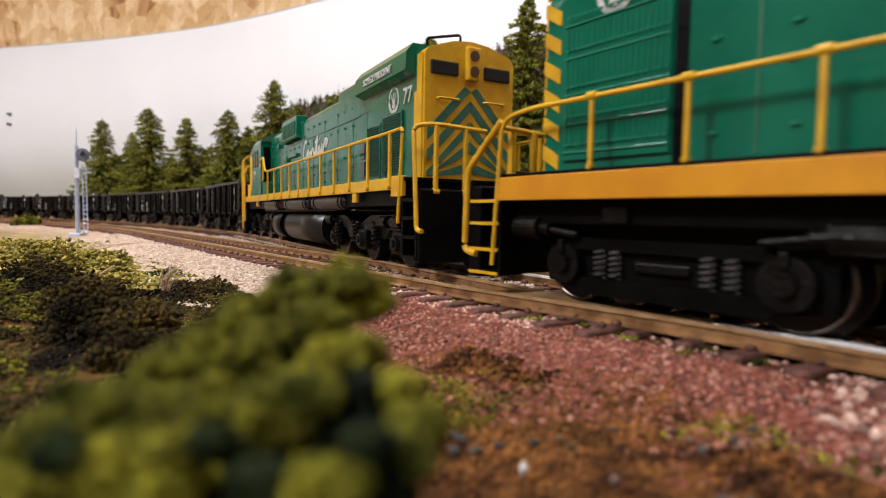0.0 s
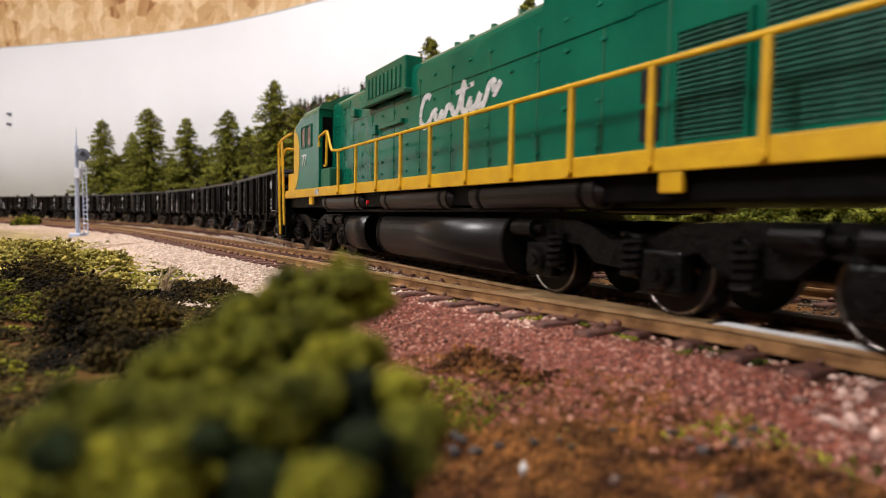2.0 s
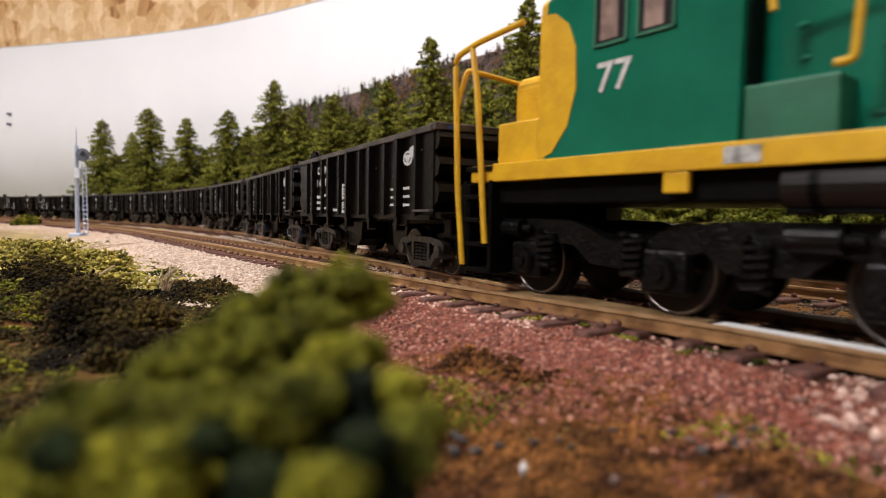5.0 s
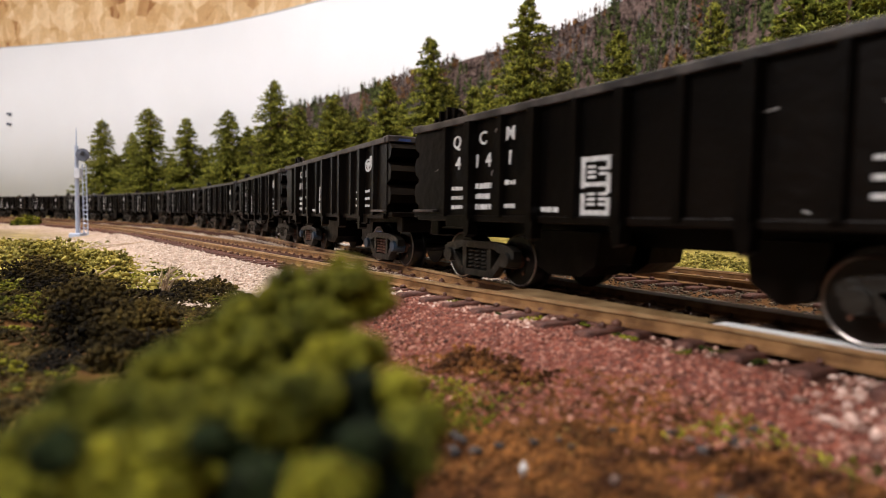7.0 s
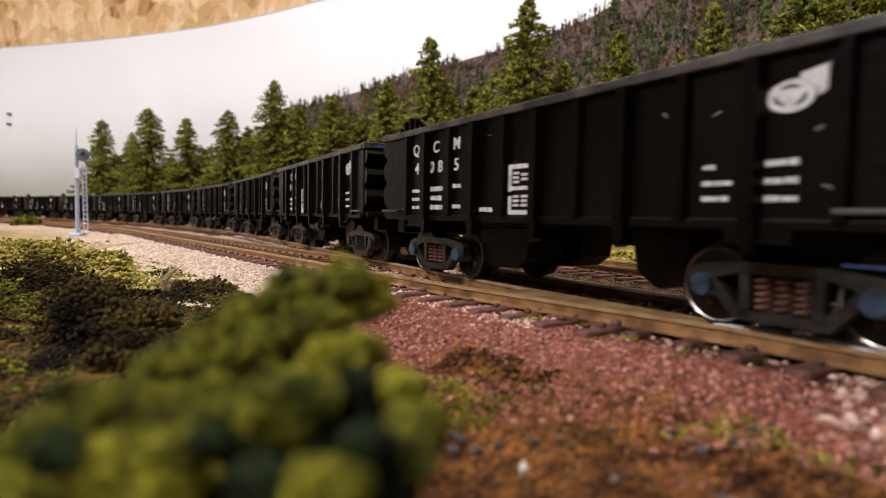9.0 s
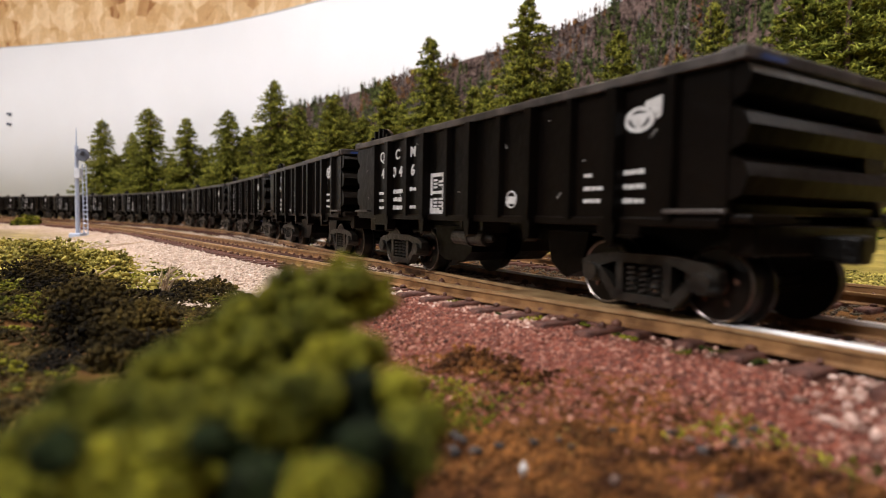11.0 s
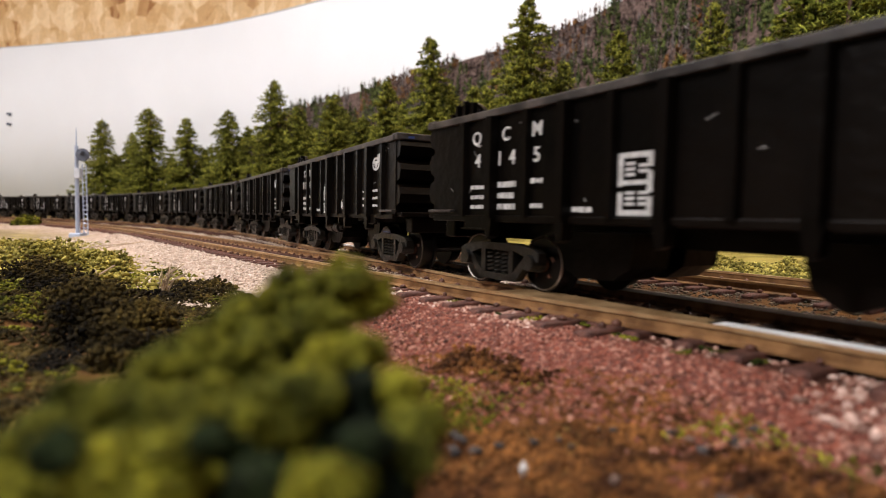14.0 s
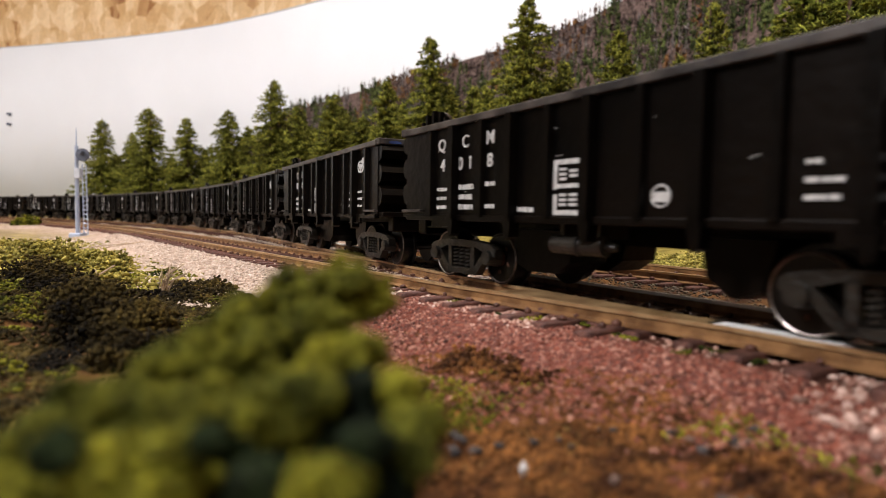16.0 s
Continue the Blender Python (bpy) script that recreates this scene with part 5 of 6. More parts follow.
def hood_unit():
    lo = thing("diesel_locomotive", "green and yellow six-axle hood diesel, number 77", "locomotive", "locomotives of the train")
    X = lambda s: (s - 247.0) * 1.0373
    # frame and walkway
    part("frame", box(B(), X(146), X(352), -15.5, 15.5, 14.4, 19.6, 0.3), M_BLACK, lo)
    part("walkway", box(B(), X(143), X(353), -17.2, 17.2, 19.7, 20.5, 0.15), M_BLACK, lo)
    for sgn in (-1, 1):
        bm = B()
        box(bm, X(150), X(346), sgn * 16.8, sgn * 17.5, 17.9, 20.7, 0.15)
        box(bm, X(346), X(352), sgn * 16.6, sgn * 17.6, 16.4, 20.9, 0.15)
        part("side_sill", bm, M_YELLOW, lo, "yellow painted side sill")
        for s in (181, 320.7):
            part("jacking_pad", box(B(), X(s - 1.6), X(s + 1.6), sgn * 16.4, sgn * 17.3, 15.4, 17.9, 0.2), M_YELLOW, lo)
    # long hood
    hood = part("hood", prism(B(), hood_outline(HW, 20.5, 48.0, 1.8), X(186), X(347.4), "x"), M_GREEN, lo, "glossy green panelled hood")
    part("raised_roof", prism(B(), hood_outline(HW + 0.15, 40.0, 50.2, 1.2, 1.4), X(291), X(347.2), "x"), M_GREEN, hood)
    part("radiator_wing", prism(B(), [(-14.6, 44.6), (-12.1, 43.6), (12.1, 43.6), (14.6, 44.6), (14.4, 48.6), (12.8, 50.6), (-12.8, 50.6), (-14.4, 48.6)], X(313), X(346.5), "x"), M_GREEN, hood)
    for s in (200, 228, 256, 262, 270, 279, 286):
        part("roof_lift_lug", cyl(B(), (X(s), -7, 48.6), (X(s), -7, 50.4), 0.7, 8), M_GREEN_DULL, hood)
    for s in (300, 322):
        fan = B()
        cyl(fan, (X(s + 8), 0, 51.2), (X(s + 8), 0, 52.4), 9, 28)
        part("roof_fan", fan, M_GREEN_DULL, hood)
    for sgn in (-1, 1):
        y = sgn * HW
        ex = part("exhaust_housing", box(B(), X(218.4), X(243.4), sgn * 9, sgn * 13.6, 41.2, 50.0, 0.4), M_GREEN, hood)
        for k in range(9):
            part("louvre", box(B(), X(220.5 + k * 2.4), X(221.8 + k * 2.4), sgn * 13.4, sgn * 13.95, 43, 48), M_GREEN_DULL, ex)
        part("ledge", box(B(), X(217.8), X(244), sgn * 11, sgn * 14.2, 41.2, 42.2, 0.2), M_GREEN_DULL, ex)
        part("sight_box", box(B(), X(207), X(209.6), sgn * 11, sgn * 13.2, 40.4, 42.6, 0.3), M_GREEN, hood)
        part("grab_plate", box(B(), X(226), X(240), sgn * 11.2, sgn * 12.9, 34.6, 35.8, 0.25), M_GREEN, hood)
        part("grab_plate", box(B(), X(222), X(224.4), sgn * 11.2, sgn * 13.0, 33.6, 36.2, 0.25), M_GREEN, hood)
        # louvred doors
        for s0, s1, z0, z1 in ((317.3, 326.2, 22.0, 35.2), (328.3, 339.6, 22.0, 36.4)):
            g = part("grille", box(B(), X(s0), X(s1), y, y + sgn * 0.25, z0, z1), M_GRILLE, hood)
            fr = B()
            for a, b, c, d in ((s0 - 0.5, s0, z0, z1), (s1, s1 + 0.5, z0, z1), (s0 - 0.5, s1 + 0.5, z1, z1 + 0.5), (s0 - 0.5, s1 + 0.5, z0 - 0.5, z0)):
                box(fr, X(a), X(b), y - sgn * 0.1, y + sgn * 0.6, c, d)
            part("grille_frame", fr, M_GREEN, g)
            n = int((z1 - z0) / 0.62)
            sl = None
            for k in range(n):
                if sl is None:
                    sl = part("slat", prism(B(), [(y + sgn * 0.2, 0), (y + sgn * 0.75, -0.15), (y + sgn * 0.75, 0.05), (y + sgn * 0.2, 0.35)], X(s0 + 0.1), X(s1 - 0.1), "x"), M_GRILLE, g)
                    sl.location.z = (z0 + 0.3) * U
                else:
                    same("slat", sl, g, Matrix.Translation((0, 0, (z0 + 0.3 + k * 0.62) * U)))
        for z0 in (22.6, 27.6):
            v = part("small_louvre", box(B(), X(311.6), X(314.6), y, y + sgn * 0.3, z0, z0 + 4.2), M_GLASS_DARK, hood)
        latch_rows(hood, [X(192 + 7 * k) for k in range(17)], (23.0, 26.0, 29.4, 32.8, 38.0, 43.0), y, sgn, M_RIVET)
        for s in (206, 220, 234, 248, 262, 276, 290, 304.5, 315.6):
            b = part("door_seam", box(B(), X(s) - 0.16, X(s) + 0.16, y - sgn * 0.1, y + sgn * 0.09, 21.5, 43.0), M_GREEN_DULL, hood)
        part("upper_belt", box(B(), X(189), X(310), y, y + sgn * 0.22, 39.6, 39.95), M_GREEN, hood)
        text_mesh("unit_number", "77", 5.2, M_WHITE, hood, X(342.4) if sgn < 0 else X(342.4), y + sgn * 0.15, 38.2, sgn)
        emblem_ring(hood, X(334.2), y + sgn * 0.1, 40.2, 2.9, sgn)
        text_mesh("slogan", "SOYEZ PRUDENT", 2.5, M_WHITE, hood, X(329.5), sgn * 14.75, 45.6, sgn)
        # brand stroke as a plain waving band
        st = B()
        q = lambda pts: [(X(a) if sgn < 0 else X(525.5 - a), y + sgn * 0.12, b - 2.2) for a, b in pts]
        tube(st, rounded(q([(253.2, 40.4), (252.0, 41.4), (250.0, 40.6), (248.6, 38.0), (248.6, 35.6), (250.2, 34.3), (252.6, 35.0), (254.4, 37.2), (256.2, 37.4), (255.0, 35.2), (256.6, 34.6), (258.4, 37.0), (259.2, 35.0), (260.6, 37.6), (262.2, 37.2)]), 1.4, 5), 0.85, 6)
        tube(st, rounded(q([(262.2, 37.2), (263.4, 35.0), (265.0, 36.2), (267.4, 42.0), (266.2, 36.0), (267.8, 35.0), (269.8, 38.0), (269.4, 35.6), (271.2, 35.6), (273.4, 38.6), (272.0, 35.8), (274.2, 35.6), (276.0, 39.2), (277.8, 39.6), (277.2, 36.6), (279.6, 39.0)]), 1.4, 5), 0.85, 6)
        tube(st, q([(264.0, 39.6), (270.6, 40.4)]), 0.55, 6)
        for v in st.verts:
            v.co.y = y + sgn * 0.1 + (v.co.y - y - sgn * 0.12) * 0.1
        part("brand_stroke", st, M_WHITE, hood, "plain white waving brand band")
    # striped hood end with number boards and twin headlight
    end = B()
    oo = hood_outline(HW - 0.2, 20.5, 49.6, 2.0, 2.4)
    prism(end, oo, X(347.3), X(350.6), "x")
    endp = part("hood_end", end, M_YELLOW, lo, "yellow hood end with green chevron stripes")
    for sgn in (-1, 1):
        corner = prism(B(), [(sgn * (HW - 0.15), 20.6), (sgn * (HW + 0.12), 20.6), (sgn * (HW + 0.12), 48.0), (sgn * (HW - 0.15), 48.0)], X(345.8), X(349.8), "x")
        part("end_corner", corner, M_YELLOW, endp)
        part("number_board", box(B(), X(350.3), X(351.2), sgn * 3.4, sgn * 10.4, 43.4, 46.4, 0.3), M_GLASS_DARK, endp)
        part("grab_iron", tube(B(), rounded([(X(350.4), sgn * 3.4, 38.2), (X(351.6), sgn * 3.4, 38.2), (X(351.6), sgn * 8.6, 38.2), (X(350.4), sgn * 8.6, 38.2)], 0.5), 0.3, 6), M_YELLOW, endp)
        for k in range(7):
            zt = 43.0 - k * 4.6
            ch = B()
            a = [(0.1, zt), (11.0, zt - 11.6), (11.0, zt - 14.2), (0.1, zt - 2.6)]
            if k == 0:
                a = [(1.6, 41.4), (11.0, 31.4), (11.0, 28.8), (0.1, 40.4)]
            a = [(p0, max(p1, 21.0)) for p0, p1 in a]
            if a[0][1] - a[3][1] > 0.3:
                prism(ch, [(sgn * p0, p1) for p0, p1 in a], X(350.5), X(350.75), "x")
                part("chevron", ch, M_CHEVRON, endp)
            else:
                ch.free()
    hl = B()
    box(hl, X(350.4), X(352.2), -1.7, 1.7, 42.6, 50.2, 0.5)
    hlp = part("headlight_housing", hl, M_YELLOW, endp)
    for z in (44.6, 48.0):
        part("headlight", cyl(B(), (X(352.1), 0, z), (X(352.5), 0, z), 1.15, 16), M_RUST, hlp)
    part("roof_grab", tube(B(), rounded([(X(344), -8, 51.0), (X(344), -8, 53.0), (X(349), -2, 53.2), (X(349), -2, 51.0)], 0.8), 0.32, 6), M_BLACK, lo)
    # cab
    cw = 16.6
    XC = lambda a: X(a + 3.0)
    full = hood_outline(cw, 20.5, 47.6, 4.4, 3.0, 6)
    low = [(y, z if z < 40 else 40 + (z - 40) * 0.55) for y, z in full]
    bm = prism(B(), full, XC(166), XC(184.5), "x")
    loft(bm, low, XC(157), full, XC(166))
    cab = part("cab", bm, M_GREEN, lo, "green cab with arched roof")
    part("cab_front", loft(B(), [(y * 0.995, z) for y, z in low], XC(155.9), [(y * 0.998, z) for y, z in low], XC(157.1)), M_YELLOW, cab, "yellow cab front")
    part("roof_edge", prism(B(), [(y * 1.01, z + 0.2) for y, z in full[2:-1]], XC(183.8), XC(185.2), "x"), M_GREEN_DULL, cab)
    for sgn in (-1, 1):
        cr = [(155.9, 20.7), (158.5, 21.6), (161.2, 25.0), (162.6, 30.0), (162.4, 35.5), (161.0, 39.0), (158.6, 41.0), (155.9, 41.4)]
        bm = B()
        prism(bm, [(XC(a), b) for a, b in cr], sgn * (cw - 0.1), sgn * (cw + 0.14))
        part("yellow_crescent", bm, M_YELLOW, cab)
        for a in (165.8, 172.2):
            wn = part("window", box(B(), XC(a), XC(a + 4.4), sgn * (cw - 0.2), sgn * (cw + 0.12), 35.0, 41.6), M_GLASS_DARK, cab)
            fr = B()
            for q0, q1, z0, z1 in ((a - 0.4, a, 34.6, 42), (a + 4.4, a + 4.8, 34.6, 42), (a - 0.4, a + 4.8, 41.6, 42.0), (a - 0.4, a + 4.8, 34.6, 35.0)):
                box(fr, XC(q0), XC(q1), sgn * (cw - 0.1), sgn * (cw + 0.35), z0, z1)
            part("window_frame", fr, M_GREEN_DULL, wn)
            part("blind", box(B(), XC(a + 0.6), XC(a + 3.2), sgn * (cw + 0.12), sgn * (cw + 0.16), 35.4, 40.8), M_CURTAIN, wn)
        text_mesh("unit_number", "77", 5.4, M_WHITE, cab, XC(168.6), sgn * (cw + 0.05), 28.8, sgn)
        part("cab_step_box", box(B(), XC(184.6), XC(193.5), sgn * 11.8, sgn * 16.0, 20.6, 26.6, 0.3), M_GREEN_DULL, lo)
        part("vent", box(B(), XC(194), XC(200), sgn * HW, sgn * (HW + 0.25), 44.2, 46.2), M_GREEN_DULL, hood)
    part("cab_door", box(B(), XC(184.4), XC(184.8), -15.4, -12.2, 27, 43.2, 0.1), M_BLACK, cab)
    nose = part("nose_platform", box(B(), XC(141), XC(156), -16.8, 16.8, 17.9, 20.6, 0.2), M_YELLOW, lo)
    part("nose_box", box(B(), XC(147), XC(155.5), -16.4, -11.5, 20.6, 27.0, 0.3), M_YELLOW, lo)
    part("nose", prism(B(), hood_outline(9.5, 20.5, 36.0, 1.4, 2.5), XC(144), XC(156), "x"), M_YELLOW, lo)
    # handrails
    rr = 0.42
    for sgn in (-1, 1):
        y = sgn * 17.6
        for k in range(11):
            stanchion(lo, X(208.7 + 13.66 * k), y, 18.4, 30.5, 0.48, M_YELLOW)
        part("handrail", tube(B(), rounded([(X(191.0), y, 33.2), (X(190.6), y, 36.2), (X(198.6), y, 37.4), (X(202.8), y, 31.0), (X(208.7), y, 30.5), (X(345.3), y, 30.6), (X(352.2), y, 30.8), (X(350.2), y, 10.6)], 1.4), rr, 8), M_YELLOW, lo)
        part("handrail", tube(B(), rounded([(X(198.6), y, 37.4), (X(198.0), y, 27.0), (X(196.5), y, 27.0)], 0.6), rr, 8), M_YELLOW, lo)
        # end rails
        part("end_handrail", tube(B(), rounded([(X(362.0), y, 9.2), (X(359.6), y, 9.4), (X(358.4), y, 22.0), (X(357.6), y, 30.6), (X(359.2), sgn * 13.5, 31.0), (X(359.4), sgn * 1.2, 30.4)], 1.6), 0.5, 8), M_YELLOW, lo)
        for yy in (13.2, 6.2):
            stanchion(lo, X(359.3), sgn * yy, 17.0, 30.8, 0.55, M_YELLOW)
        part("end_handrail", tube(B(), rounded([(X(143.0), y, 4.2), (X(141.4), y, 17.0), (X(140.2), y, 39.2), (X(146.0), y, 40.4), (X(155.6), sgn * 16.9, 41.4)], 1.6), 0.5, 8), M_YELLOW, lo)
        part("end_handrail", tube(B(), rounded([(X(148.6), y, 8.0), (X(146.0), y, 33.0), (X(144.6), y, 39.9)], 1.2), 0.5, 8), M_YELLOW, lo)
        part("end_handrail", tube(B(), rounded([(X(140.2), sgn * 2, 37), (X(140.2), sgn * 15, 37.6), (X(140.4), y, 30)], 1.2), 0.5, 8), M_YELLOW, lo)
        ladder_step(lo, X(351.2), X(358.8), sgn, (3.2, 7.4, 11.4, 15.2), 12.4, 17.2, M_BLACK)
        ladder_step(lo, X(142.6), X(149.6), sgn, (3.2, 7.4, 11.4, 15.2), 12.4, 17.2, M_BLACK)
        # air reservoirs below the sill
        for a, b in ((192, 222.5), (237, 268.5), (277, 308)):
            ar = B()
            cyl(ar, (X(a), sgn * 14.4, 16.0), (X(b), sgn * 14.4, 16.0), 2.5, 20)
            arp = part("air_reservoir", ar, M_TANK, lo, smooth=False)
            for c in (a + 2.5, b - 3):
                part("strap", cyl(B(), (X(c), sgn * 14.4, 16.0), (X(c + 0.9), sgn * 14.4, 16.0), 2.65, 20), M_BLACK, arp)
            part("end_cap", cyl(B(), (X(b), sgn * 14.4, 16.0), (X(b + 1.0), sgn * 14.4, 16.0), 2.1, 16, 1.0), M_TANK, arp)
        part("valve", box(B(), X(224), X(228), sgn * 13, sgn * 15.4, 14.4, 17.2, 0.4), M_COPPER, lo)
        part("marker_lens", cyl(B(), (X(226.4), sgn * 15.4, 15.6), (X(226.4), sgn * 16.0, 15.6), 0.55, 10), M_REDLENS, lo, "small red lens")
        part("bar_plate", box(B(), X(186.6), X(190.4), sgn * 17.4, sgn * 17.62, 18.4, 20.2), M_GREY_LETTER, lo, "white plate with unreadable bars")
        part("pipe", tube(B(), [(X(192), sgn * 15, 13.4), (X(240), sgn * 15, 13.4), (X(300), sgn * 15, 13.6)], 0.4, 6), M_BLACK, lo)
    for a, b in ((208.1, 224.4), (232.2, 286.4)):
        tk = part("fuel_tank", prism(B(), rounded_rect(15.6, 2.4, 13.4, 5.2, 8), X(a), X(b), "x"), M_TANK, lo, "satin black round-sided fuel tank")
        for p in tk.data.polygons:
            p.use_smooth = abs(p.normal.x) < 0.5
        for c in (a, b - 0.8):
            part("tank_rim", prism(B(), rounded_rect(15.75, 2.25, 13.55, 5.3, 8), X(c), X(c + 0.8), "x"), M_BLACK, tk)
    part("tank_saddle", box(B(), X(224), X(233), -12, 12, 4, 14.4), M_BLACK, lo)
    for e, s in ((1, 358.6), (-1, 142.6)):
        pl = B()
        box(pl, X(s) - 1.2, X(s) + 1.2, -17.0, 17.0, 2.6, 17.8, 0.4)
        part("pilot", pl, M_BLACK, lo)
        cp = B()
        box(cp, X(s), X(s + e * 6), -1.8, 1.8, 8.2, 11.2, 0.4)
        box(cp, X(s + e * 5.6), X(s + e * 8.6), -2.4, 1.6, 7.8, 11.6, 0.6)
        part("coupler", cp, M_FRAME, lo)
        part("mu_hose", tube(B(), rounded([(X(s + e * 1.4), -7, 12.5), (X(s + e * 3), -7, 9.5), (X(s + e * 2.6), -7, 5.5)], 1.2), 0.45, 6), M_BLACK, lo)
    six_wheel_truck(lo, X(177.5), (X(153.8), X(177.5), X(201.4)))
    six_wheel_truck(lo, X(316.8), (X(293.2), X(316.8), X(340.6)))
    return lo


M_REDLENS = mat("red_lens", (0.5, 0.01, 0.01), 0.2)
loco_hood = hood_unit()
loco_hood.scale = (1, 1, 1.02)
MOVES.append((loco_hood, L1, 72.2))

L2 = 478.8


def lead_unit():
    lo = thing("diesel_locomotive", "glossy green four-axle diesel with orange sill", "locomotive", "locomotives of the train")
    X = lambda s: s - 476.0
    part("frame", box(B(), X(387), X(565), -14.5, 14.5, 11.4, 15.2, 0.3), M_BLACK, lo)
    part("underframe", box(B(), X(387.5), X(446), -11.5, 11.5, 8.8, 11.6), M_BLACK, lo)
    part("walkway", box(B(), X(385), X(567), -17.3, 17.3, 18.3, 19.0, 0.1), M_BLACK, lo)
    for sgn in (-1, 1):
        part("side_sill", box(B(), X(385.4), X(566.6), sgn * 16.6, sgn * 17.5, 14.9, 18.5, 0.12), M_ORANGE, lo, "orange-yellow side sill")
    w = 13.4
    hood = part("hood", prism(B(), hood_outline(w, 19.0, 46.6, 2.4, 2.6), X(394.6), X(560), "x"), M_GREEN, lo, "glossy green hood with riveted doors")
    part("sand_box", prism(B(), hood_outline(w - 0.2, 19.0, 46.0, 2.2, 2.6), X(391.8), X(394.7), "x"), M_GREEN, hood)
    for sgn in (-1, 1):
        y = sgn * w
        for k in range(7):
            z = 19.4 + k * 4.2
            st = B()
            prism(st, [(X(391.6), z + 1.9), (X(394.8), z), (X(394.8), z + 2.1), (X(391.6), z + 4.0)], y - sgn * 0.3, y + sgn * 0.16)
            part("warning_stripe", st, M_YELLOW, hood)
            st = B()
            prism(st, [(sgn * 13.3, z), (sgn * 7.0, z + 3.6), (sgn * 7.0, z + 5.8), (sgn * 13.3, z + 2.2)], X(391.55), X(391.85), "x")
            part("warning_stripe", st, M_YELLOW, hood)
        # ribbed radiator shutter with rivet rows
        sh = part("shutter", box(B(), X(396.0), X(413.6), y, y + sgn * 0.5, 20.6, 39.8, 0.12), M_GREEN, hood)
        rib = None
        for k in range(19):
            if rib is None:
                rib = part("rib", box(B(), X(396.4), X(396.75), y + sgn * 0.45, y + sgn * 0.62, 22.4, 39.2), M_GREEN, sh)
            else:
                same("rib", rib, sh, Matrix.Translation((k * 0.92 * U, 0, 0)))
        for z in (21.6, 25.6, 29.8, 35.0, 39.6):
            part("rail_strip", box(B(), X(396.0), X(413.4), y + sgn * 0.3, y + sgn * 0.75, z, z + 0.3, 0.08), M_RIVET, sh)
            rv = B()
            for k in range(18):
                box(rv, X(396.6 + k * 0.95), X(397.1 + k * 0.95), y + sgn * 0.5, y + sgn * 0.85, z + 1.1, z + 1.4)
            tagged(part("rivets", rv, M_RIVET, sh), kind="stuff")
        part("door_gap", box(B(), X(413.8), X(415.6), y - sgn * 0.3, y + sgn * 0.06, 19.4, 46), M_BLACK, hood)
        part("intake", box(B(), X(417), X(436), y, y + sgn * 0.2, 42.2, 44.6), M_GLASS_DARK, hood)
        part("intake_lip", box(B(), X(416.6), X(437), y, y + sgn * 0.6, 41.4, 42.1, 0.15), M_GREEN, hood)
        latch_rows(hood, [X(419 + 8.6 * k) for k in range(15)], (22.4, 29.4, 33.0, 40.0), y, sgn, M_RIVET)
        for s in (424, 440, 456, 472, 488, 504, 520):
            part("door_seam", box(B(), X(s) - 0.2, X(s) + 0.2, y - sgn * 0.1, y + sgn * 0.1, 19.8, 40.6), M_GREEN_DULL, hood)
        emblem_ring(hood, X(404.4), y + sgn * 0.1, 42.8, 2.7, sgn)
        yy = sgn * 17.4
        for k in range(11):
            stanchion(lo, X(404.2 + 13.9 * k), yy, 18.9, 28.4, 0.33, M_YELLOW)
            part("rail_knuckle", cyl(B(), (X(403.5 + 13.9 * k), yy, 28.4), (X(404.9 + 13.9 * k), yy, 28.4), 0.56, 10), M_YELLOW, lo)
        part("handrail", tube(B(), rounded([(X(384.6), yy, 4.6), (X(386.4), yy, 27.4), (X(392.0), yy, 28.3), (X(560.0), yy, 28.4), (X(566), yy, 27), (X(567), yy, 6)], 2.6), 0.36, 8), M_YELLOW, lo)
        part("end_handrail", tube(B(), rounded([(X(380.4), yy, 6.2), (X(377.4), yy, 6.6), (X(377.8), yy, 20.0), (X(386.2), yy, 27.2)], 1.8), 0.55, 8), M_YELLOW, lo)
        part("end_handrail", tube(B(), rounded([(X(386.4), yy, 26.2), (X(385.0), sgn * 12, 26.4), (X(384.6), sgn * 3, 26.0)], 1.2), 0.45, 8), M_YELLOW, lo)
        for y2 in (14.2, 9.2, 4.2):
            stanchion(lo, X(385.2), sgn * y2, 18.6, 26.6, 0.55, M_YELLOW)
        ladder_step(lo, X(378.2), X(386.2), sgn, (3.0, 6.8, 11.0, 14.6), 12.0, 17.0, M_BLACK, M_BLACK)
        for z in (3.0, 6.8, 11.0, 14.6):
            part("step_edge", box(B(), X(378.6), X(385.8), sgn * 17.15, sgn * 17.45, z, z + 0.5), M_YELLOW, lo)
        # underframe gear
        part("equipment_box", box(B(), X(440), X(500), sgn * 9, sgn * 15.5, 3.6, 11.6, 1.2), M_TANK, lo)
        part("bracket", box(B(), X(405), X(409), sgn * 13.2, sgn * 15.6, 11.6, 14.2, 0.3), M_FRAME, lo)
    part("pilot", box(B(), X(378.6), X(381), -17, 17, 2.4, 17.4, 0.4), M_BLACK, lo)
    part("drop_step", box(B(), X(374.4), X(380), -8, 8, 16.2, 20.4, 0.3), M_BLACK, lo)
    cp = B()
    box(cp, X(373), X(379), -1.8, 1.8, 8.2, 11.2, 0.4)
    part("coupler", cp, M_FRAME, lo)
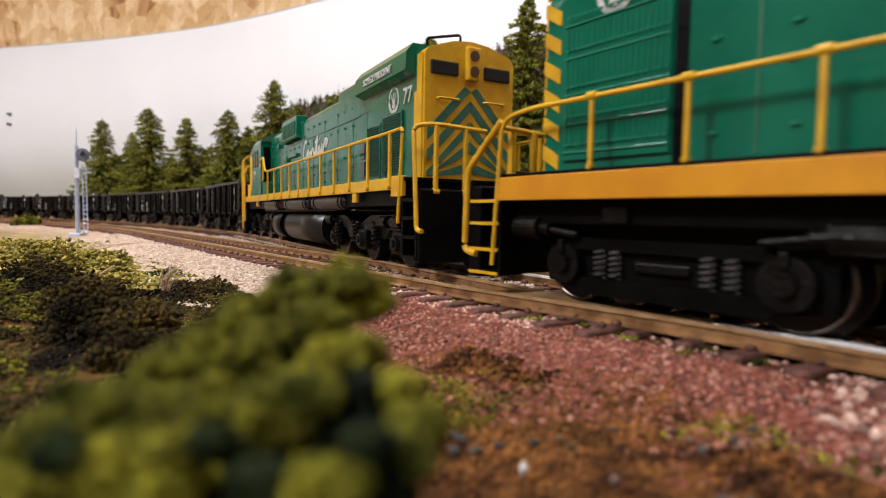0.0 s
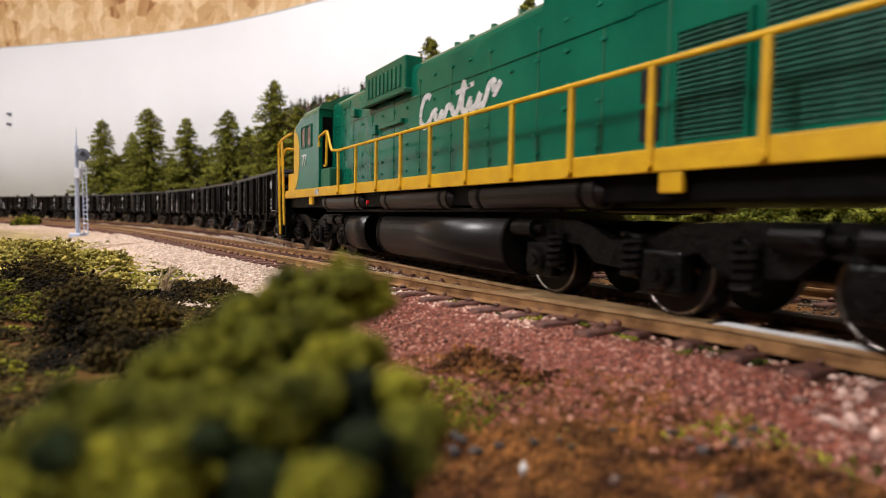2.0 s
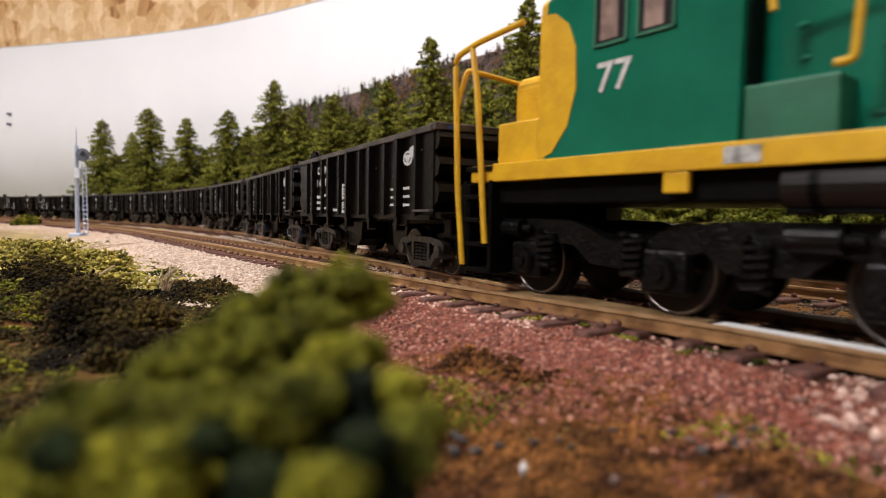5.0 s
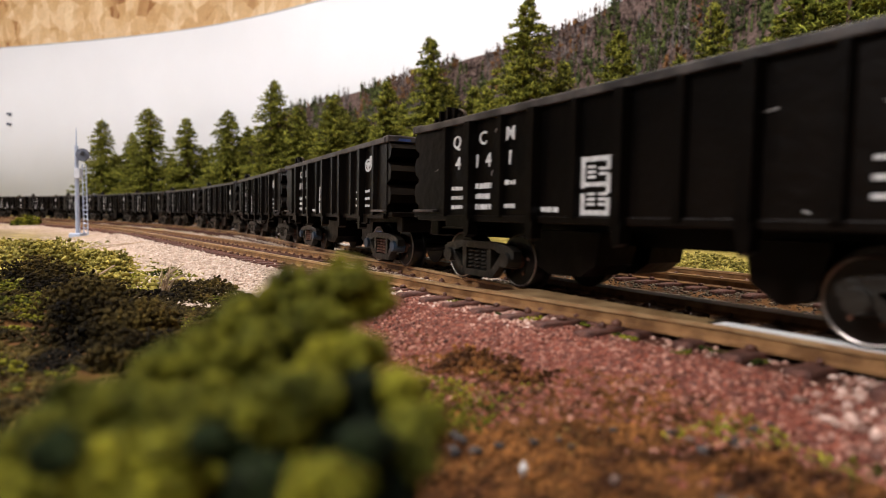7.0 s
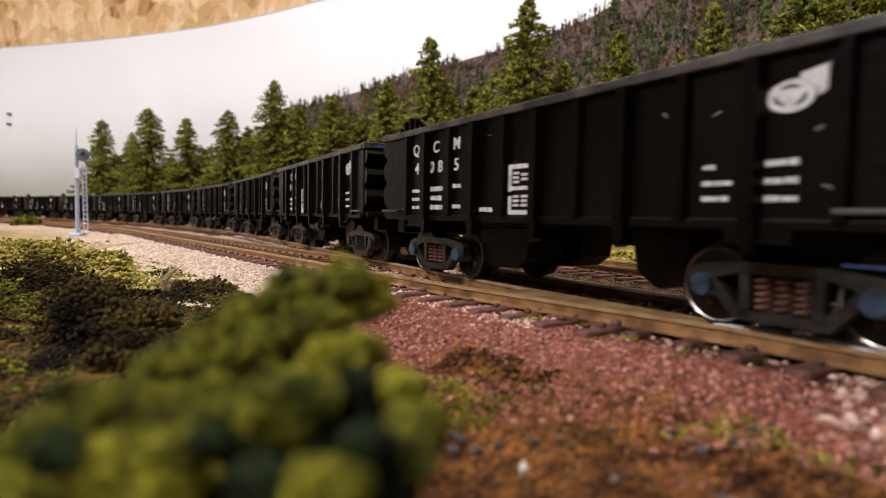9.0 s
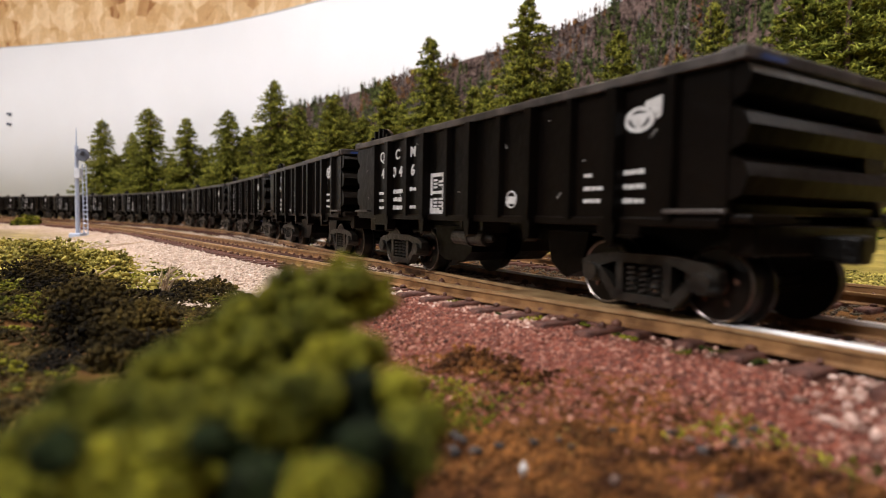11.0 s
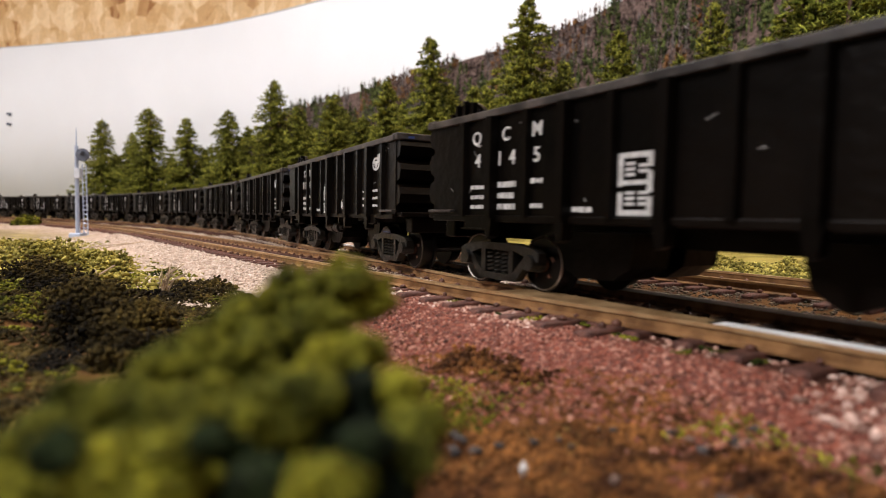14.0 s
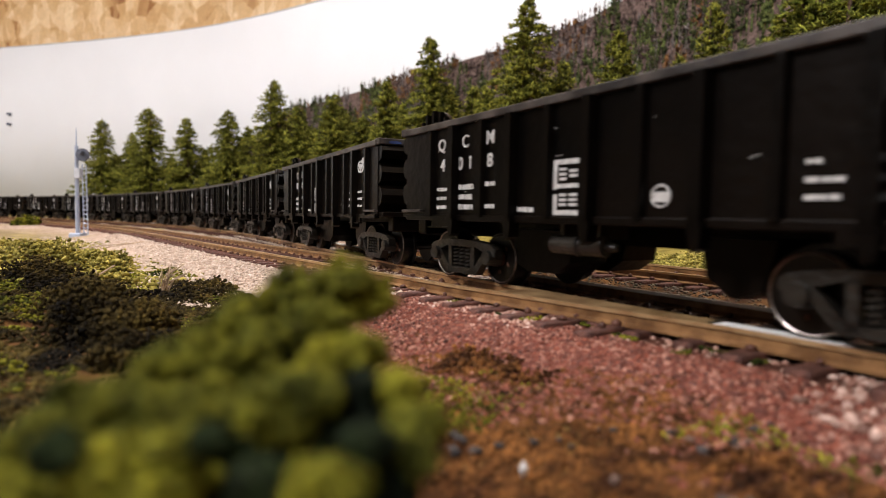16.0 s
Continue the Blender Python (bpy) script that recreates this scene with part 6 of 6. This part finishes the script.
    for xc in (X(412.4), X(540)):
        tr = part("truck", box(B(), xc - 20, xc + 20, -9.5, 9.5, 5.6, 10.5, 0.5), M_BLACK, lo)
        for sgn in (-1, 1):
            y0, y1 = sgn * 11.0, sgn * 13.2
            fr = B()
            out = [(-24, 10.4), (-19, 10.8), (-13, 9.6), (13, 9.6), (19, 10.8), (24, 10.4), (24, 8.4), (20, 8.2), (20, 3.0), (12, 1.8), (-12, 1.8), (-20, 3.0), (-20, 8.2), (-24, 8.4)]
            prism(fr, [(xc + a, b) for a, b in out], sgn * 10.8, sgn * 12.2)
            part("side_frame", fr, M_BLACK, tr)
            bar = B()
            prism(bar, [(xc + a, b) for a, b in ((-14, 9.6), (14, 9.6), (14, 7.9), (-14, 7.9))], y0, y1)
            part("top_chord", bar, M_BLACK, tr)
            bar = B()
            prism(bar, [(xc + a, b) for a, b in ((-17, 4.0), (17, 4.0), (13, 1.6), (-13, 1.6))], y0, y1)
            part("equalizer", bar, M_BLACK, tr)
            part("brake_shoe_plate", box(B(), xc - 4, xc + 4, sgn * 12, sgn * 12.9, 5.2, 6.8, 0.4), M_FRAME, tr)
            for sx in (-9.6, -7.0, 6.4, 9.4):
                sp = B()
                tube(sp, [(xc + sx + 0.8 * math.cos(k * 0.9), sgn * 12.9 + 0.5 * math.sin(k * 0.9), 4.1 + k * 0.11) for k in range(36)], 0.28, 5)
                part("spring", sp, M_STEELDULL, tr)
            for wx in (-15.6, 15.6):
                ab = B()
                cyl(ab, (xc + wx, sgn * 12, 5.8), (xc + wx, sgn * 14.2, 5.8), 3.0, 18)
                cyl(ab, (xc + wx, sgn * 14, 5.8), (xc + wx, sgn * 15, 5.8), 1.7, 12, 1.4)
                box(ab, xc + wx - 0.5, xc + wx + 0.5, sgn * 13.8, sgn * 14.8, 7.4, 9.2, 0.2)
                part("axle_box", ab, M_FRAME, tr)
            for sx, dd in ((-22.5, 1), (22.5, -1)):
                cy = B()
                cyl(cy, (xc + sx - 2.6, sgn * 14.2, 10.8), (xc + sx + 2.6, sgn * 14.2, 10.8), 1.7, 16)
                cyl(cy, (xc + sx + dd * 2.5, sgn * 14.2, 10.8), (xc + sx + dd * 4.5, sgn * 14.2, 10.6), 1.0, 12)
                cyl(cy, (xc + sx + dd * 4.3, sgn * 14.2, 10.6), (xc + sx + dd * 9.5, sgn * 14.0, 10.0), 0.5, 8)
                part("brake_cylinder", cy, M_FRAME, tr)
        for wx in (-15.6, 15.6):
            wheelset(lo, xc + wx, 5.7, M_WHEEL)
    return lo


M_STEELDULL = mat("dull_steel_spring", (0.05, 0.05, 0.05), 0.5, 0.6, (0.1, 0.095, 0.09), 500)
loco_lead = lead_unit()
loco_lead.scale = (1, 1, 1.02)
MOVES.append((loco_lead, L2, 64.0))
gather_wheels(loco_hood, None)
gather_wheels(loco_lead, None)
ROLLERS = list({r[0].name: r for r in ROLLERS}.values())


# ---- what moves ----
def motions():
    for t, s0, bogie in MOVES:
        walk(t, train_rows(s0, bogie))
    for ob, x, r in ROLLERS:
        rows = [(0.1 * i, Matrix.Translation((x * U, 0, r * U)) @ Matrix.Rotation((travel(0.1 * i) - travel(0)) / r, 4, "Y")) for i in range(161)]
        walk(ob, rows)


motions()
